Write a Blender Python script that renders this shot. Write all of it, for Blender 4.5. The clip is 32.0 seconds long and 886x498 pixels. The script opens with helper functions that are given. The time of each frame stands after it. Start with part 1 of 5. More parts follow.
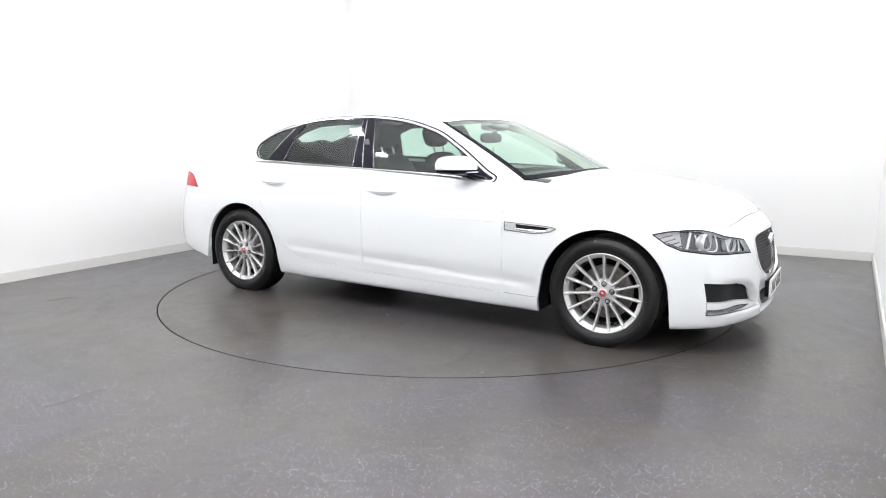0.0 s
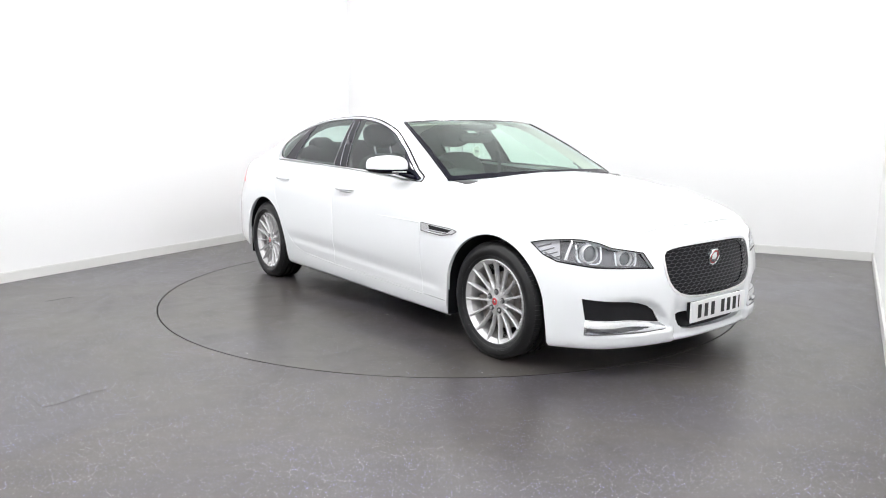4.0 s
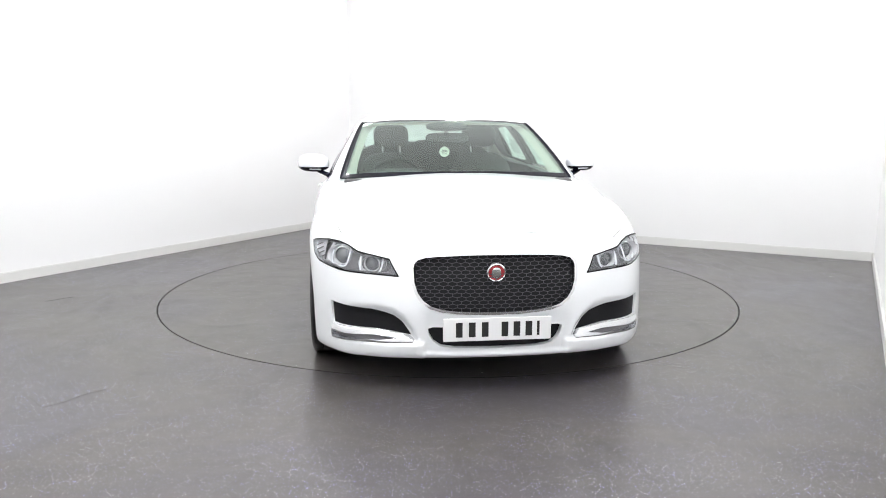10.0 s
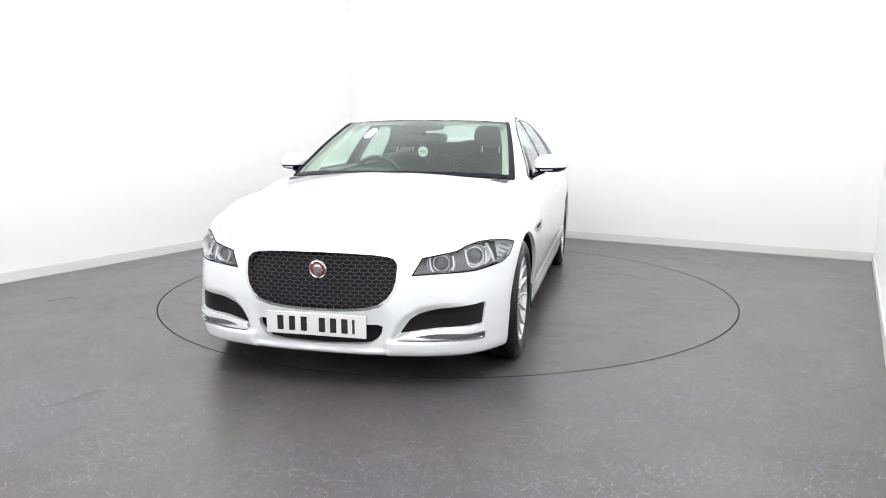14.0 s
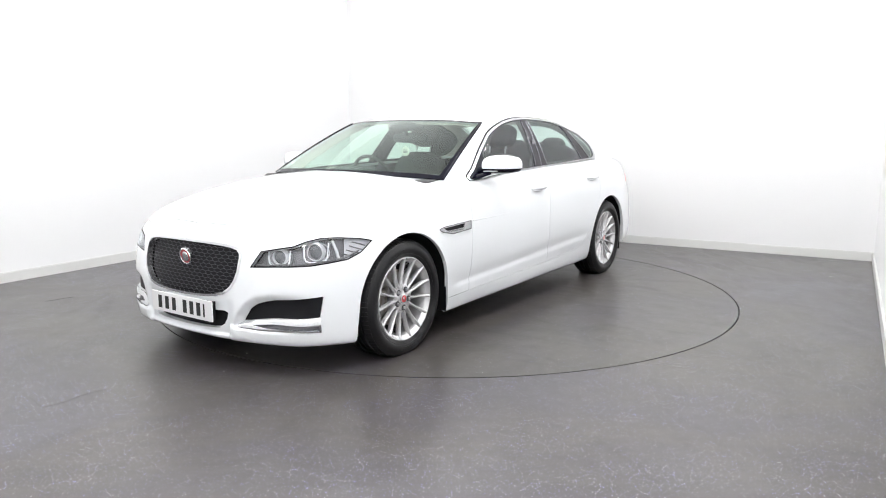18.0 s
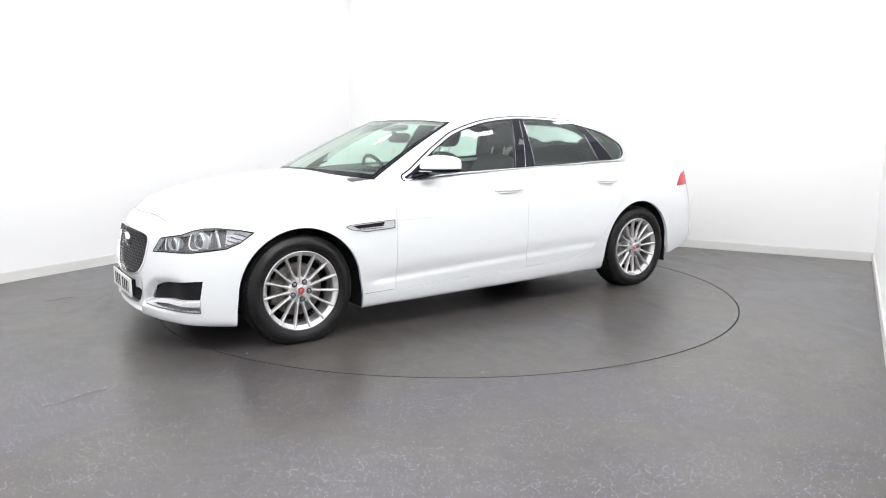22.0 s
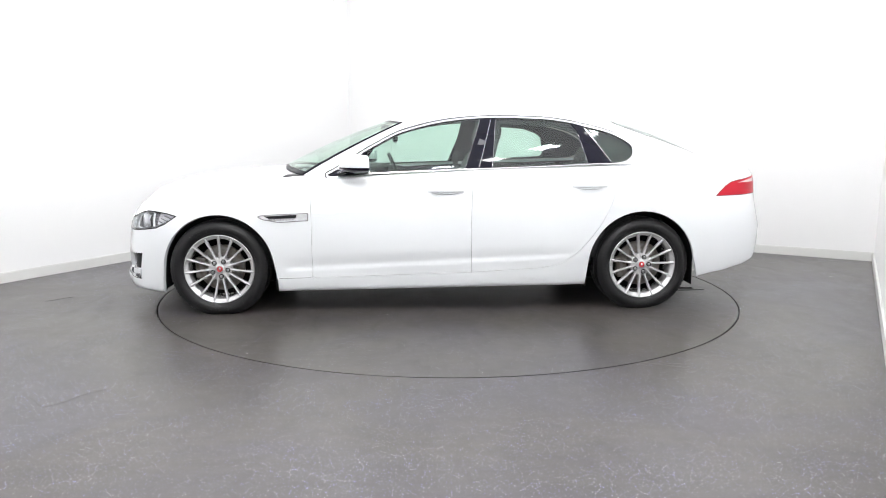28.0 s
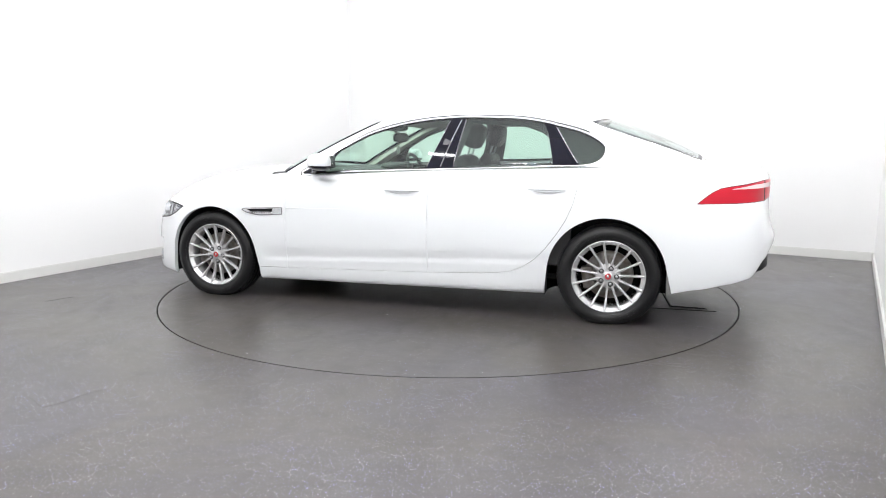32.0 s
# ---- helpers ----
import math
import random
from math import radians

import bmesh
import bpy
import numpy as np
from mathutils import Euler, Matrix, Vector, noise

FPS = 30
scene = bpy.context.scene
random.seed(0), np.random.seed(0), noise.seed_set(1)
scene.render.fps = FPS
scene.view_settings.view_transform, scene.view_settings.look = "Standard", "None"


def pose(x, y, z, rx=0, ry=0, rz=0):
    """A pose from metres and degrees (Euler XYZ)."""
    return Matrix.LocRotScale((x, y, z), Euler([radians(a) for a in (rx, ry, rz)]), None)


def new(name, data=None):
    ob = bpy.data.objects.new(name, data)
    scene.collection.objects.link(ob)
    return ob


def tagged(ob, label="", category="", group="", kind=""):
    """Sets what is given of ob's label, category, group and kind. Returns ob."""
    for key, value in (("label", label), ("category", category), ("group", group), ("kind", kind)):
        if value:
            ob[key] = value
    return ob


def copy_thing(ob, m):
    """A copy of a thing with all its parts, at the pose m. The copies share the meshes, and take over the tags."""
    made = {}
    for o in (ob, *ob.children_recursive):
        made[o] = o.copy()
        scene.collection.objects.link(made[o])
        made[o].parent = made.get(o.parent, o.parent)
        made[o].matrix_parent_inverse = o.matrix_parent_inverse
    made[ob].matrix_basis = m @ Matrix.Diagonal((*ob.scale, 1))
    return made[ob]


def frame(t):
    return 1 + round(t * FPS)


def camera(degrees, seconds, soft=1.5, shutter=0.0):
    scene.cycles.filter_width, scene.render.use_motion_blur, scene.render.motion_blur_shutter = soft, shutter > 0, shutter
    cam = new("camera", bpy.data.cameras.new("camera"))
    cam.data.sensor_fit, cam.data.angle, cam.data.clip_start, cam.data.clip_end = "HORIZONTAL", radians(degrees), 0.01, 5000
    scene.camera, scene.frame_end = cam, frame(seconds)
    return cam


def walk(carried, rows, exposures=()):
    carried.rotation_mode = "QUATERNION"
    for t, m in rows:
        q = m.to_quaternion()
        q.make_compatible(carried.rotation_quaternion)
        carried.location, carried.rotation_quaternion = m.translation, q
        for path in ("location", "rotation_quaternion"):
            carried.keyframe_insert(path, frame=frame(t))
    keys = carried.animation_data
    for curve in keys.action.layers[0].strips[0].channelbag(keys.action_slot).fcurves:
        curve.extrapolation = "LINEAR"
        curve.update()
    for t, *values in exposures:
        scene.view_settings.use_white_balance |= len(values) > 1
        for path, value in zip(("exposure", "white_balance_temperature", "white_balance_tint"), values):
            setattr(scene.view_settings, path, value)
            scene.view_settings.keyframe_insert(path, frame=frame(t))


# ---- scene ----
# ---- camera: fixed in a corner of the photo booth ----
cam = camera(64.53, 32.0, soft=1.0)
EYE = pose(0.0, -5.6747, 1.2228, 80.889, 0.0, 0.3746) @ pose(0, 0, 0, 0, 0, 0.07)
walk(cam, [(0.0, EYE), (32.0, EYE)], exposures=[(0.0, 0.0), (32.0, 0.0)])


def heading(t):
    """Degrees by which the turntable has turned the car at t seconds."""
    return -31.158 - 5.1672 * t


# ---- world: the booth is closed, its lamps and an added ceiling glow light it ----
world = bpy.data.worlds.new("world")
scene.world = world
world.use_nodes = True
world.node_tree.nodes["Background"].inputs["Color"].default_value = (1.0, 1.0, 1.0, 1)
world.node_tree.nodes["Background"].inputs["Strength"].default_value = 0.3
PANEL_GLOW = 80.0  # small floodlights in rows along the walls
CEILING_GLOW = 1.17  # even glow added to the unseen ceiling, evens out the walls


# ---- materials ----
def material(name, color, rough=0.5, metal=0.0, **more):
    m = bpy.data.materials.new(name)
    m.use_nodes = True
    b = m.node_tree.nodes["Principled BSDF"]
    b.inputs["Base Color"].default_value = (*color, 1)
    b.inputs["Roughness"].default_value = rough
    b.inputs["Metallic"].default_value = metal
    for key, value in more.items():
        b.inputs[key.replace("_", " ")].default_value = value
    return m


def node(m, kind, **inputs):
    n = m.node_tree.nodes.new(kind)
    for key, value in inputs.items():
        n.inputs[key].default_value = value
    return n


def link(m, a, b):
    m.node_tree.links.new(a, b)


def coords(m, scale=1.0):
    t = m.node_tree.nodes.new("ShaderNodeTexCoord")
    p = m.node_tree.nodes.new("ShaderNodeMapping")
    p.inputs["Scale"].default_value = (scale, scale, scale) if not isinstance(scale, tuple) else scale
    link(m, t.outputs["Object"], p.inputs["Vector"])
    return p.outputs["Vector"]


def ramp(m, source, stops):
    r = m.node_tree.nodes.new("ShaderNodeValToRGB")
    e = r.color_ramp.elements
    while len(e) < len(stops):
        e.new(0.5)
    for k, (at, c) in zip(e, stops):
        k.position, k.color = at, (*c, 1) if isinstance(c, tuple) else (c, c, c, 1)
    link(m, source, r.inputs["Fac"])
    return r.outputs["Color"]


def grain(m, scale, strength, distance=0.002, detail=4.0):
    """Fine relief from noise."""
    n = node(m, "ShaderNodeTexNoise", Scale=scale, Detail=detail)
    link(m, coords(m), n.inputs["Vector"])
    b = node(m, "ShaderNodeBump", Strength=strength, Distance=distance)
    link(m, n.outputs["Fac"], b.inputs["Height"])
    link(m, b.outputs["Normal"], m.node_tree.nodes["Principled BSDF"].inputs["Normal"])
    return n


def uneven(m, scale, lo, hi, slot="Base Color", detail=5.0, a=0.35, b=0.65):
    """Vary a slot of the surface between two values by noise."""
    n = node(m, "ShaderNodeTexNoise", Scale=scale, Detail=detail)
    link(m, coords(m), n.inputs["Vector"])
    link(m, ramp(m, n.outputs["Fac"], [(a, lo), (b, hi)]), m.node_tree.nodes["Principled BSDF"].inputs[slot])


def flake_layer(m, v, base, scale, share, size, hues):
    """Scatter small pale chips over a base colour."""
    flakes = node(m, "ShaderNodeTexVoronoi", Scale=scale)
    link(m, v, flakes.inputs["Vector"])
    pick = m.node_tree.nodes.new("ShaderNodeSeparateColor")
    link(m, flakes.outputs["Color"], pick.inputs["Color"])
    near = ramp(m, flakes.outputs["Distance"], [(size * 0.75, 1.0), (size, 0.0)])
    some = ramp(m, pick.outputs["Red"], [(1 - share, 0.0), (1 - share * 0.6, 1.0)])
    both = node(m, "ShaderNodeMath")
    both.operation = "MULTIPLY"
    link(m, near, both.inputs[0])
    link(m, some, both.inputs[1])
    patch = node(m, "ShaderNodeTexNoise", Scale=2.6, Detail=4.0)
    link(m, v, patch.inputs["Vector"])
    third = node(m, "ShaderNodeMath")
    third.operation = "MULTIPLY"
    link(m, both.outputs["Value"], third.inputs[0])
    link(m, ramp(m, patch.outputs["Fac"], [(0.34, 0.35), (0.60, 1.0)]), third.inputs[1])
    mix = m.node_tree.nodes.new("ShaderNodeMix")
    mix.data_type = "RGBA"
    link(m, third.outputs["Value"], mix.inputs["Factor"])
    link(m, base, mix.inputs["A"])
    link(m, ramp(m, pick.outputs["Green"], hues), mix.inputs["B"])
    return mix.outputs["Result"]


def floor_material(name, chips=1.0, soil=0.80, streak=0.92):
    """Grey safety vinyl: mottled, slightly glossy, with pale and blue flakes. chips: share of flakes left; soil: tone of the dirtiest spots."""
    m = material(name, (0.12, 0.12, 0.12), 0.34)
    b = m.node_tree.nodes["Principled BSDF"]
    v = coords(m)
    big = node(m, "ShaderNodeTexNoise", Scale=0.55, Detail=3.5, Roughness=0.6, Distortion=0.6)
    link(m, coords(m, (1.0, 1.7, 1.0)), big.inputs["Vector"])
    tone = ramp(m, big.outputs["Fac"], [(0.32, (0.056, 0.050, 0.050)), (0.45, (0.075, 0.068, 0.061)), (0.56, (0.067, 0.061, 0.064)), (0.70, (0.080, 0.076, 0.085))])
    dirt = node(m, "ShaderNodeTexNoise", Scale=7.0, Detail=6.0, Roughness=0.65)
    link(m, coords(m, (1.0, 2.4, 1.0)), dirt.inputs["Vector"])
    smear = node(m, "ShaderNodeTexNoise", Scale=2.3, Detail=7.0, Roughness=0.62, Distortion=1.4)
    link(m, coords(m, (1.9, 1.0, 1.0)), smear.inputs["Vector"])
    tone_out = tone
    for source, stops in ((dirt.outputs["Fac"], [(0.28, soil), (0.52, 0.98), (0.70, 1.10)]), (smear.outputs["Fac"], [(0.30, streak), (0.46, 0.99), (0.72, 1.03)])):
        wear = m.node_tree.nodes.new("ShaderNodeMix")
        wear.data_type = "RGBA"
        wear.blend_type = "MULTIPLY"
        wear.inputs["Factor"].default_value = 1.0
        link(m, tone_out, wear.inputs["A"])
        link(m, ramp(m, source, stops), wear.inputs["B"])
        tone_out = wear.outputs["Result"]
    base = flake_layer(m, v, tone_out, 230.0, 0.40 * chips, 0.34, [(0.0, (0.26, 0.26, 0.28)), (0.7, (0.16, 0.16, 0.19)), (0.9, (0.12, 0.13, 0.30))])
    base = flake_layer(m, v, base, 112.0, 0.34 * chips, 0.28, [(0.0, (0.90, 0.90, 0.93)), (0.45, (0.55, 0.54, 0.64)), (0.80, (0.34, 0.34, 0.80))])
    link(m, base, b.inputs["Base Color"])
    gloss = ramp(m, smear.outputs["Fac"], [(0.30, 0.35), (0.50, 0.31), (0.72, 0.28)])
    link(m, gloss, b.inputs["Roughness"])
    return m


FLOOR = floor_material("speckled_grey_vinyl")
DECK = floor_material("worn_turntable_vinyl", 0.3, 0.78, 0.84)
WALL = material("white_emulsion", (0.89, 0.89, 0.888), 0.65)
grain(WALL, 180.0, 0.12)
SKIRT = material("white_gloss_wood", (0.74, 0.74, 0.72), 0.35)
CEIL = material("ceiling_with_fill_glow", (0.80, 0.80, 0.80), 0.85, Emission_Color=(0.985, 0.985, 0.995, 1), Emission_Strength=CEILING_GLOW)
GAP = material("dark_gap", (0.012, 0.012, 0.012), 0.8)
PANEL = material("light_panel", (0.9, 0.9, 0.9), 0.5, Emission_Color=(0.985, 0.985, 0.995, 1), Emission_Strength=PANEL_GLOW)
PAINT = material("white_car_paint", (0.85, 0.872, 0.892), 0.32, Coat_Weight=1.0, Coat_Roughness=0.03)
TRIM = material("black_plastic", (0.012, 0.012, 0.014), 0.5, Specular_IOR_Level=0.2)
grain(TRIM, 900.0, 0.1)
GLOSSBLACK = material("gloss_black", (0.004, 0.004, 0.012), 0.05, Specular_IOR_Level=0.22)
FRIT = material("black_glass_border", (0.006, 0.006, 0.012), 0.25, Specular_IOR_Level=0.08)
BRIGHT = material("satin_bright_trim", (0.66, 0.67, 0.69), 0.22, 1.0)
NUT = material("dark_nut_steel", (0.30, 0.30, 0.31), 0.3, 1.0)
BLADEMETAL = material("bright_blade", (0.66, 0.67, 0.69), 0.13, 0.9)
CHROME = material("chrome", (0.78, 0.79, 0.80), 0.12, 1.0)
SILVER = material("silver_wheel_paint", (0.66, 0.66, 0.67), 0.27, 0.65, Coat_Weight=0.6, Coat_Roughness=0.05)
RUBBER = material("tyre_rubber", (0.013, 0.013, 0.014), 0.30, Specular_IOR_Level=0.28)
grain(RUBBER, 300.0, 0.25)
DARK = material("underbody_black", (0.006, 0.006, 0.006), 0.9, Specular_IOR_Level=0.1)
STEEL = material("brake_steel", (0.16, 0.15, 0.14), 0.45, 0.6)
uneven(STEEL, 25.0, (0.10, 0.085, 0.07), (0.18, 0.175, 0.17))
RED = material("red_lens", (0.52, 0.004, 0.022), 0.3, Specular_IOR_Level=0.25, Coat_Weight=0.15, Coat_Roughness=0.02)
DARKRED = material("dark_red_lens_edge", (0.10, 0.004, 0.010), 0.3)
PINKLENS = material("pale_pink_lens", (0.80, 0.62, 0.62), 0.25, Coat_Weight=0.3)
BADGE_RED = material("badge_red", (0.42, 0.02, 0.03), 0.3, Coat_Weight=0.8)
PLATE = material("plate_white", (0.86, 0.86, 0.86), 0.35)
INK = material("plate_black", (0.012, 0.012, 0.012), 0.5)
LEATHER = material("dark_seat_leather", (0.045, 0.045, 0.047), 0.5)
DASH = material("dash_soft_plastic", (0.05, 0.05, 0.052), 0.55)
grain(DASH, 500.0, 0.04)
HEADLINER = material("pale_headliner", (0.55, 0.53, 0.49), 0.9)
LAMPGREY = material("lamp_grey_housing", (0.17, 0.17, 0.18), 0.35, 0.3)
LAMPPALE = material("lamp_pale_housing", (0.62, 0.62, 0.65), 0.35, 0.1)
REFLECTOR = material("lamp_reflector", (0.84, 0.85, 0.88), 0.2, 0.3)
DRL = material("daytime_strip", (0.85, 0.87, 0.9), 0.25)
CARD = material("pale_card", (0.92, 0.93, 0.86), 0.6)
HOUSING = material("lamp_mid_grey", (0.20, 0.20, 0.215), 0.28, 0.35)


def glass(name, tint, shine=(1.0, 1.0, 1.0), rough=0.0):
    m = bpy.data.materials.new(name)
    m.use_nodes = True
    n = m.node_tree.nodes
    n.remove(n["Principled BSDF"])
    clear = node(m, "ShaderNodeBsdfTransparent", Color=(*tint, 1))
    gloss = node(m, "ShaderNodeBsdfGlossy", Color=(*shine, 1), Roughness=rough)
    facing = node(m, "ShaderNodeLayerWeight", Blend=0.5)
    steep = node(m, "ShaderNodeMath")
    steep.operation = "POWER"
    steep.inputs[1].default_value = 5.0
    link(m, facing.outputs["Facing"], steep.inputs[0])
    fres = node(m, "ShaderNodeMath")
    fres.operation = "MULTIPLY_ADD"
    fres.inputs[1].default_value = 0.94
    fres.inputs[2].default_value = 0.055
    link(m, steep.outputs["Value"], fres.inputs[0])
    mix = n.new("ShaderNodeMixShader")
    link(m, fres.outputs["Value"], mix.inputs["Fac"])
    link(m, clear.outputs["BSDF"], mix.inputs[1])
    link(m, gloss.outputs["BSDF"], mix.inputs[2])
    link(m, mix.outputs["Shader"], n["Material Output"].inputs["Surface"])
    return m


SCREEN = glass("tinted_screen_glass", (0.74, 0.88, 0.80), (0.93, 1.0, 0.97), 0.045)
REARGLASS = glass("tinted_rear_glass", (0.72, 0.80, 0.77), (0.96, 0.97, 0.97))
SIDEGLASS = glass("tinted_side_glass", (0.72, 0.88, 0.80), (0.95, 0.97, 1.0), 0.045)
LENS = glass("clear_lens", (0.95, 0.96, 0.97), rough=0.03)


# ---- mesh helpers ----
def part(name, bm, mat, parent=None, label=""):
    """Link a bmesh as one mesh object under its thing or part."""
    me = bpy.data.meshes.new(name)
    bm.to_mesh(me)
    bm.free()
    me.materials.append(mat)
    ob = new(name, me)
    ob.parent = parent
    if label:
        ob["label"] = label
    return ob


def smooth(ob, angle=40.0):
    me = ob.data
    me.shade_smooth()
    me.set_sharp_from_angle(angle=radians(angle))
    return ob


def box(x0, x1, y0, y1, z0, z1, m=None, bevel=0.0, seg=2):
    bm = bmesh.new()
    bmesh.ops.create_cube(bm, size=1.0)
    for v in bm.verts:
        v.co = Vector(((x0 + x1) / 2 + v.co.x * (x1 - x0), (y0 + y1) / 2 + v.co.y * (y1 - y0), (z0 + z1) / 2 + v.co.z * (z1 - z0)))
    if bevel:
        bmesh.ops.bevel(bm, geom=bm.edges[:], offset=bevel, segments=seg, affect="EDGES", profile=0.5)
    if m is not None:
        bm.transform(m)
    return bm


def prism(points, z0, z1):
    """An upright slab over a plan outline."""
    bm = bmesh.new()
    low = [bm.verts.new((x, y, z0)) for x, y in points]
    high = [bm.verts.new((x, y, z1)) for x, y in points]
    n = len(points)
    bm.faces.new(low[::-1])
    bm.faces.new(high)
    for i in range(n):
        bm.faces.new((low[i], low[(i + 1) % n], high[(i + 1) % n], high[i]))
    bmesh.ops.recalc_face_normals(bm, faces=bm.faces[:])
    return bm


def lathe(profile, n=48, axis="Y", caps=False):
    """Turn (radius, along) pairs round an axis."""
    bm = bmesh.new()
    rings = []
    for i in range(n):
        a = 2 * math.pi * i / n
        c, s = math.cos(a), math.sin(a)
        rings.append([bm.verts.new((r * c, h, r * s) if axis == "Y" else (r * c, r * s, h) if axis == "Z" else (h, r * c, r * s)) for r, h in profile])
    for i in range(n):
        p, q = rings[i], rings[(i + 1) % n]
        for j in range(len(profile) - 1):
            bm.faces.new((p[j], p[j + 1], q[j + 1], q[j]))
    bmesh.ops.remove_doubles(bm, verts=bm.verts[:], dist=1e-6)
    bmesh.ops.recalc_face_normals(bm, faces=bm.faces[:])
    return bm


def tube(points, radius, n=8, closed=False, flat=1.0, up=None):
    """A rounded strip swept along points."""
    pts = [Vector(p) for p in points]
    bm = bmesh.new()
    rings = []
    for i, p in enumerate(pts):
        a = pts[i - 1] if i or closed else pts[0]
        b = pts[(i + 1) % len(pts)] if i < len(pts) - 1 or closed else pts[-1]
        d = (b - a).normalized()
        w = Vector(up[i] if isinstance(up, list) else (up or (0.13, 0.21, 0.97)))
        side = d.cross(w).normalized()
        w = side.cross(d).normalized()
        r = radius[i] if isinstance(radius, list) else radius
        rings.append([bm.verts.new(p + side * r * math.cos(2 * math.pi * k / n) + w * r * flat * math.sin(2 * math.pi * k / n)) for k in range(n)])
    for i in range(len(rings) if closed else len(rings) - 1):
        p, q = rings[i], rings[(i + 1) % len(rings)]
        for k in range(n):
            bm.faces.new((p[k], p[(k + 1) % n], q[(k + 1) % n], q[k]))
    if not closed:
        bm.faces.new(rings[0][::-1])
        bm.faces.new(rings[-1])
    bmesh.ops.recalc_face_normals(bm, faces=bm.faces[:])
    return bm


# ---- the booth ----
CORNER = [(-1.406, 4.508), (4.243, 1.233), (0.099, -6.019), (-5.326, -2.917)]
CEILING = 3.4
DISC = 2.2296


def booth():
    n = len(CORNER)
    mid = Vector((sum(c[0] for c in CORNER) / n, sum(c[1] for c in CORNER) / n))
    for i, name in enumerate(("wall_back", "wall_right", "wall_front", "wall_left")):
        p, q = Vector(CORNER[i]), Vector(CORNER[(i + 1) % n])
        d = (q - p).normalized()
        out = Vector((d.y, -d.x))
        if out.dot(p - mid) < 0:
            out = -out
        e = d * (0.15 if i % 2 == 0 else -0.0)
        o = out * 0.15
        tagged(part(name, prism([p - e, q + e, q + e + o, p - e + o], -0.1, CEILING), WALL), "plain white painted booth wall, brightly lit", "wall", kind="structure")
        o = -out * 0.016
        e = d * (0.0 if i % 2 == 0 else 0.016)
        sk = prism([p + e, q - e, q - e + o, p + e + o], 0.0, 0.088)
        top = [ed for ed in sk.edges if all(v.co.z > 0.08 for v in ed.verts)]
        bmesh.ops.bevel(sk, geom=top, offset=0.006, segments=2, affect="EDGES")
        tagged(part("baseboard", sk, SKIRT), "white painted skirting board along the wall", "skirting board", kind="structure")
    # unseen ceiling; its glow is added fill light for walls and car
    tagged(part("ceiling", prism([tuple(Vector(c) * 1.06) for c in CORNER], CEILING, CEILING + 0.1), CEIL), "white ceiling out of view with an added even glow and small floodlights", "ceiling", kind="structure")
    # floor with a round pit for the turntable
    bm = bmesh.new()
    ring = [bm.verts.new((DISC * math.cos(2 * math.pi * k / 160), DISC * math.sin(2 * math.pi * k / 160), 0)) for k in range(160)]
    low = [bm.verts.new((v.co.x, v.co.y, -0.06)) for v in ring]
    for k in range(160):
        bm.faces.new((ring[k], ring[(k + 1) % 160], low[(k + 1) % 160], low[k]))
    big = [bm.verts.new((*(Vector(c) * 1.04), 0)) for c in CORNER]
    e = [bm.edges.new((ring[k], ring[(k + 1) % 160])) if not bm.edges.get((ring[k], ring[(k + 1) % 160])) else bm.edges.get((ring[k], ring[(k + 1) % 160])) for k in range(160)]
    e += [bm.edges.new((big[k], big[(k + 1) % 4])) for k in range(4)]
    bmesh.ops.triangle_fill(bm, use_beauty=True, use_dissolve=False, edges=e)
    for f in bm.faces[:]:
        c = f.calc_center_median()
        if abs(c.z) < 1e-4 and math.hypot(c.x, c.y) < DISC - 0.01:
            bm.faces.remove(f)
    bmesh.ops.recalc_face_normals(bm, faces=bm.faces[:])
    for f in bm.faces:
        if abs(f.normal.z) > 0.5 and f.normal.z < 0:
            f.normal_flip()
    tagged(part("floor", bm, FLOOR), "dark grey speckled vinyl floor with a low sheen", "floor", kind="structure")
    tagged(part("floor_pit", prism([(2.6 * math.cos(k * 0.2), 2.6 * math.sin(k * 0.2)) for k in range(31)], -0.12, -0.06), GAP), "dark pit below the turntable rim", "pit", kind="structure")


def floodlight():
    """A small flat floodlight, 0.3 by 0.16 m, in a white frame."""
    ob = tagged(new("ceiling_light"), "small flat white ceiling floodlight out of view, switched on; some added as fill", "ceiling light", group="ceiling lights")
    for x0, x1, y0, y1 in ((-0.165, 0.165, -0.095, -0.08), (-0.165, 0.165, 0.08, 0.095), (-0.165, -0.15, -0.08, 0.08), (0.15, 0.165, -0.08, 0.08)):
        part("frame_rail", box(x0, x1, y0, y1, -0.03, 0.0), SKIRT, ob)
    part("diffuser", box(-0.15, 0.15, -0.08, 0.08, -0.022, -0.002), PANEL, ob)
    return ob


booth()
TURN = radians(-30.1)


def in_booth(u, v):
    """Plan place from metres across and along the booth, from the turntable's middle."""
    return u * math.cos(TURN) - v * math.sin(TURN), u * math.sin(TURN) + v * math.cos(TURN)


first = floodlight()
FLOODS = [(2.1, v, 90) for v in (-3.75, -2.8, -1.85, -0.95, 0.0, 0.92)] + [(-2.2, v, 90) for v in (-2.5, -1.5, -0.6)]
# the last three are added fill lamps that brighten the far corner
FLOODS += [(0.9, -3.05, 0), (-0.1, -2.5, 0), (0.2, -4.2, 0), (1.2, -4.1, 0), (1.9, 2.2, 90), (-2.3, 1.2, 90), (-1.1, 2.3, 0)]
for k, (u, v, turn) in enumerate(FLOODS):
    m = pose(*in_booth(u, v), CEILING - 0.001, 0, 0, -30.1 + turn)
    if k:
        copy_thing(first, m)
    else:
        first.matrix_basis = m


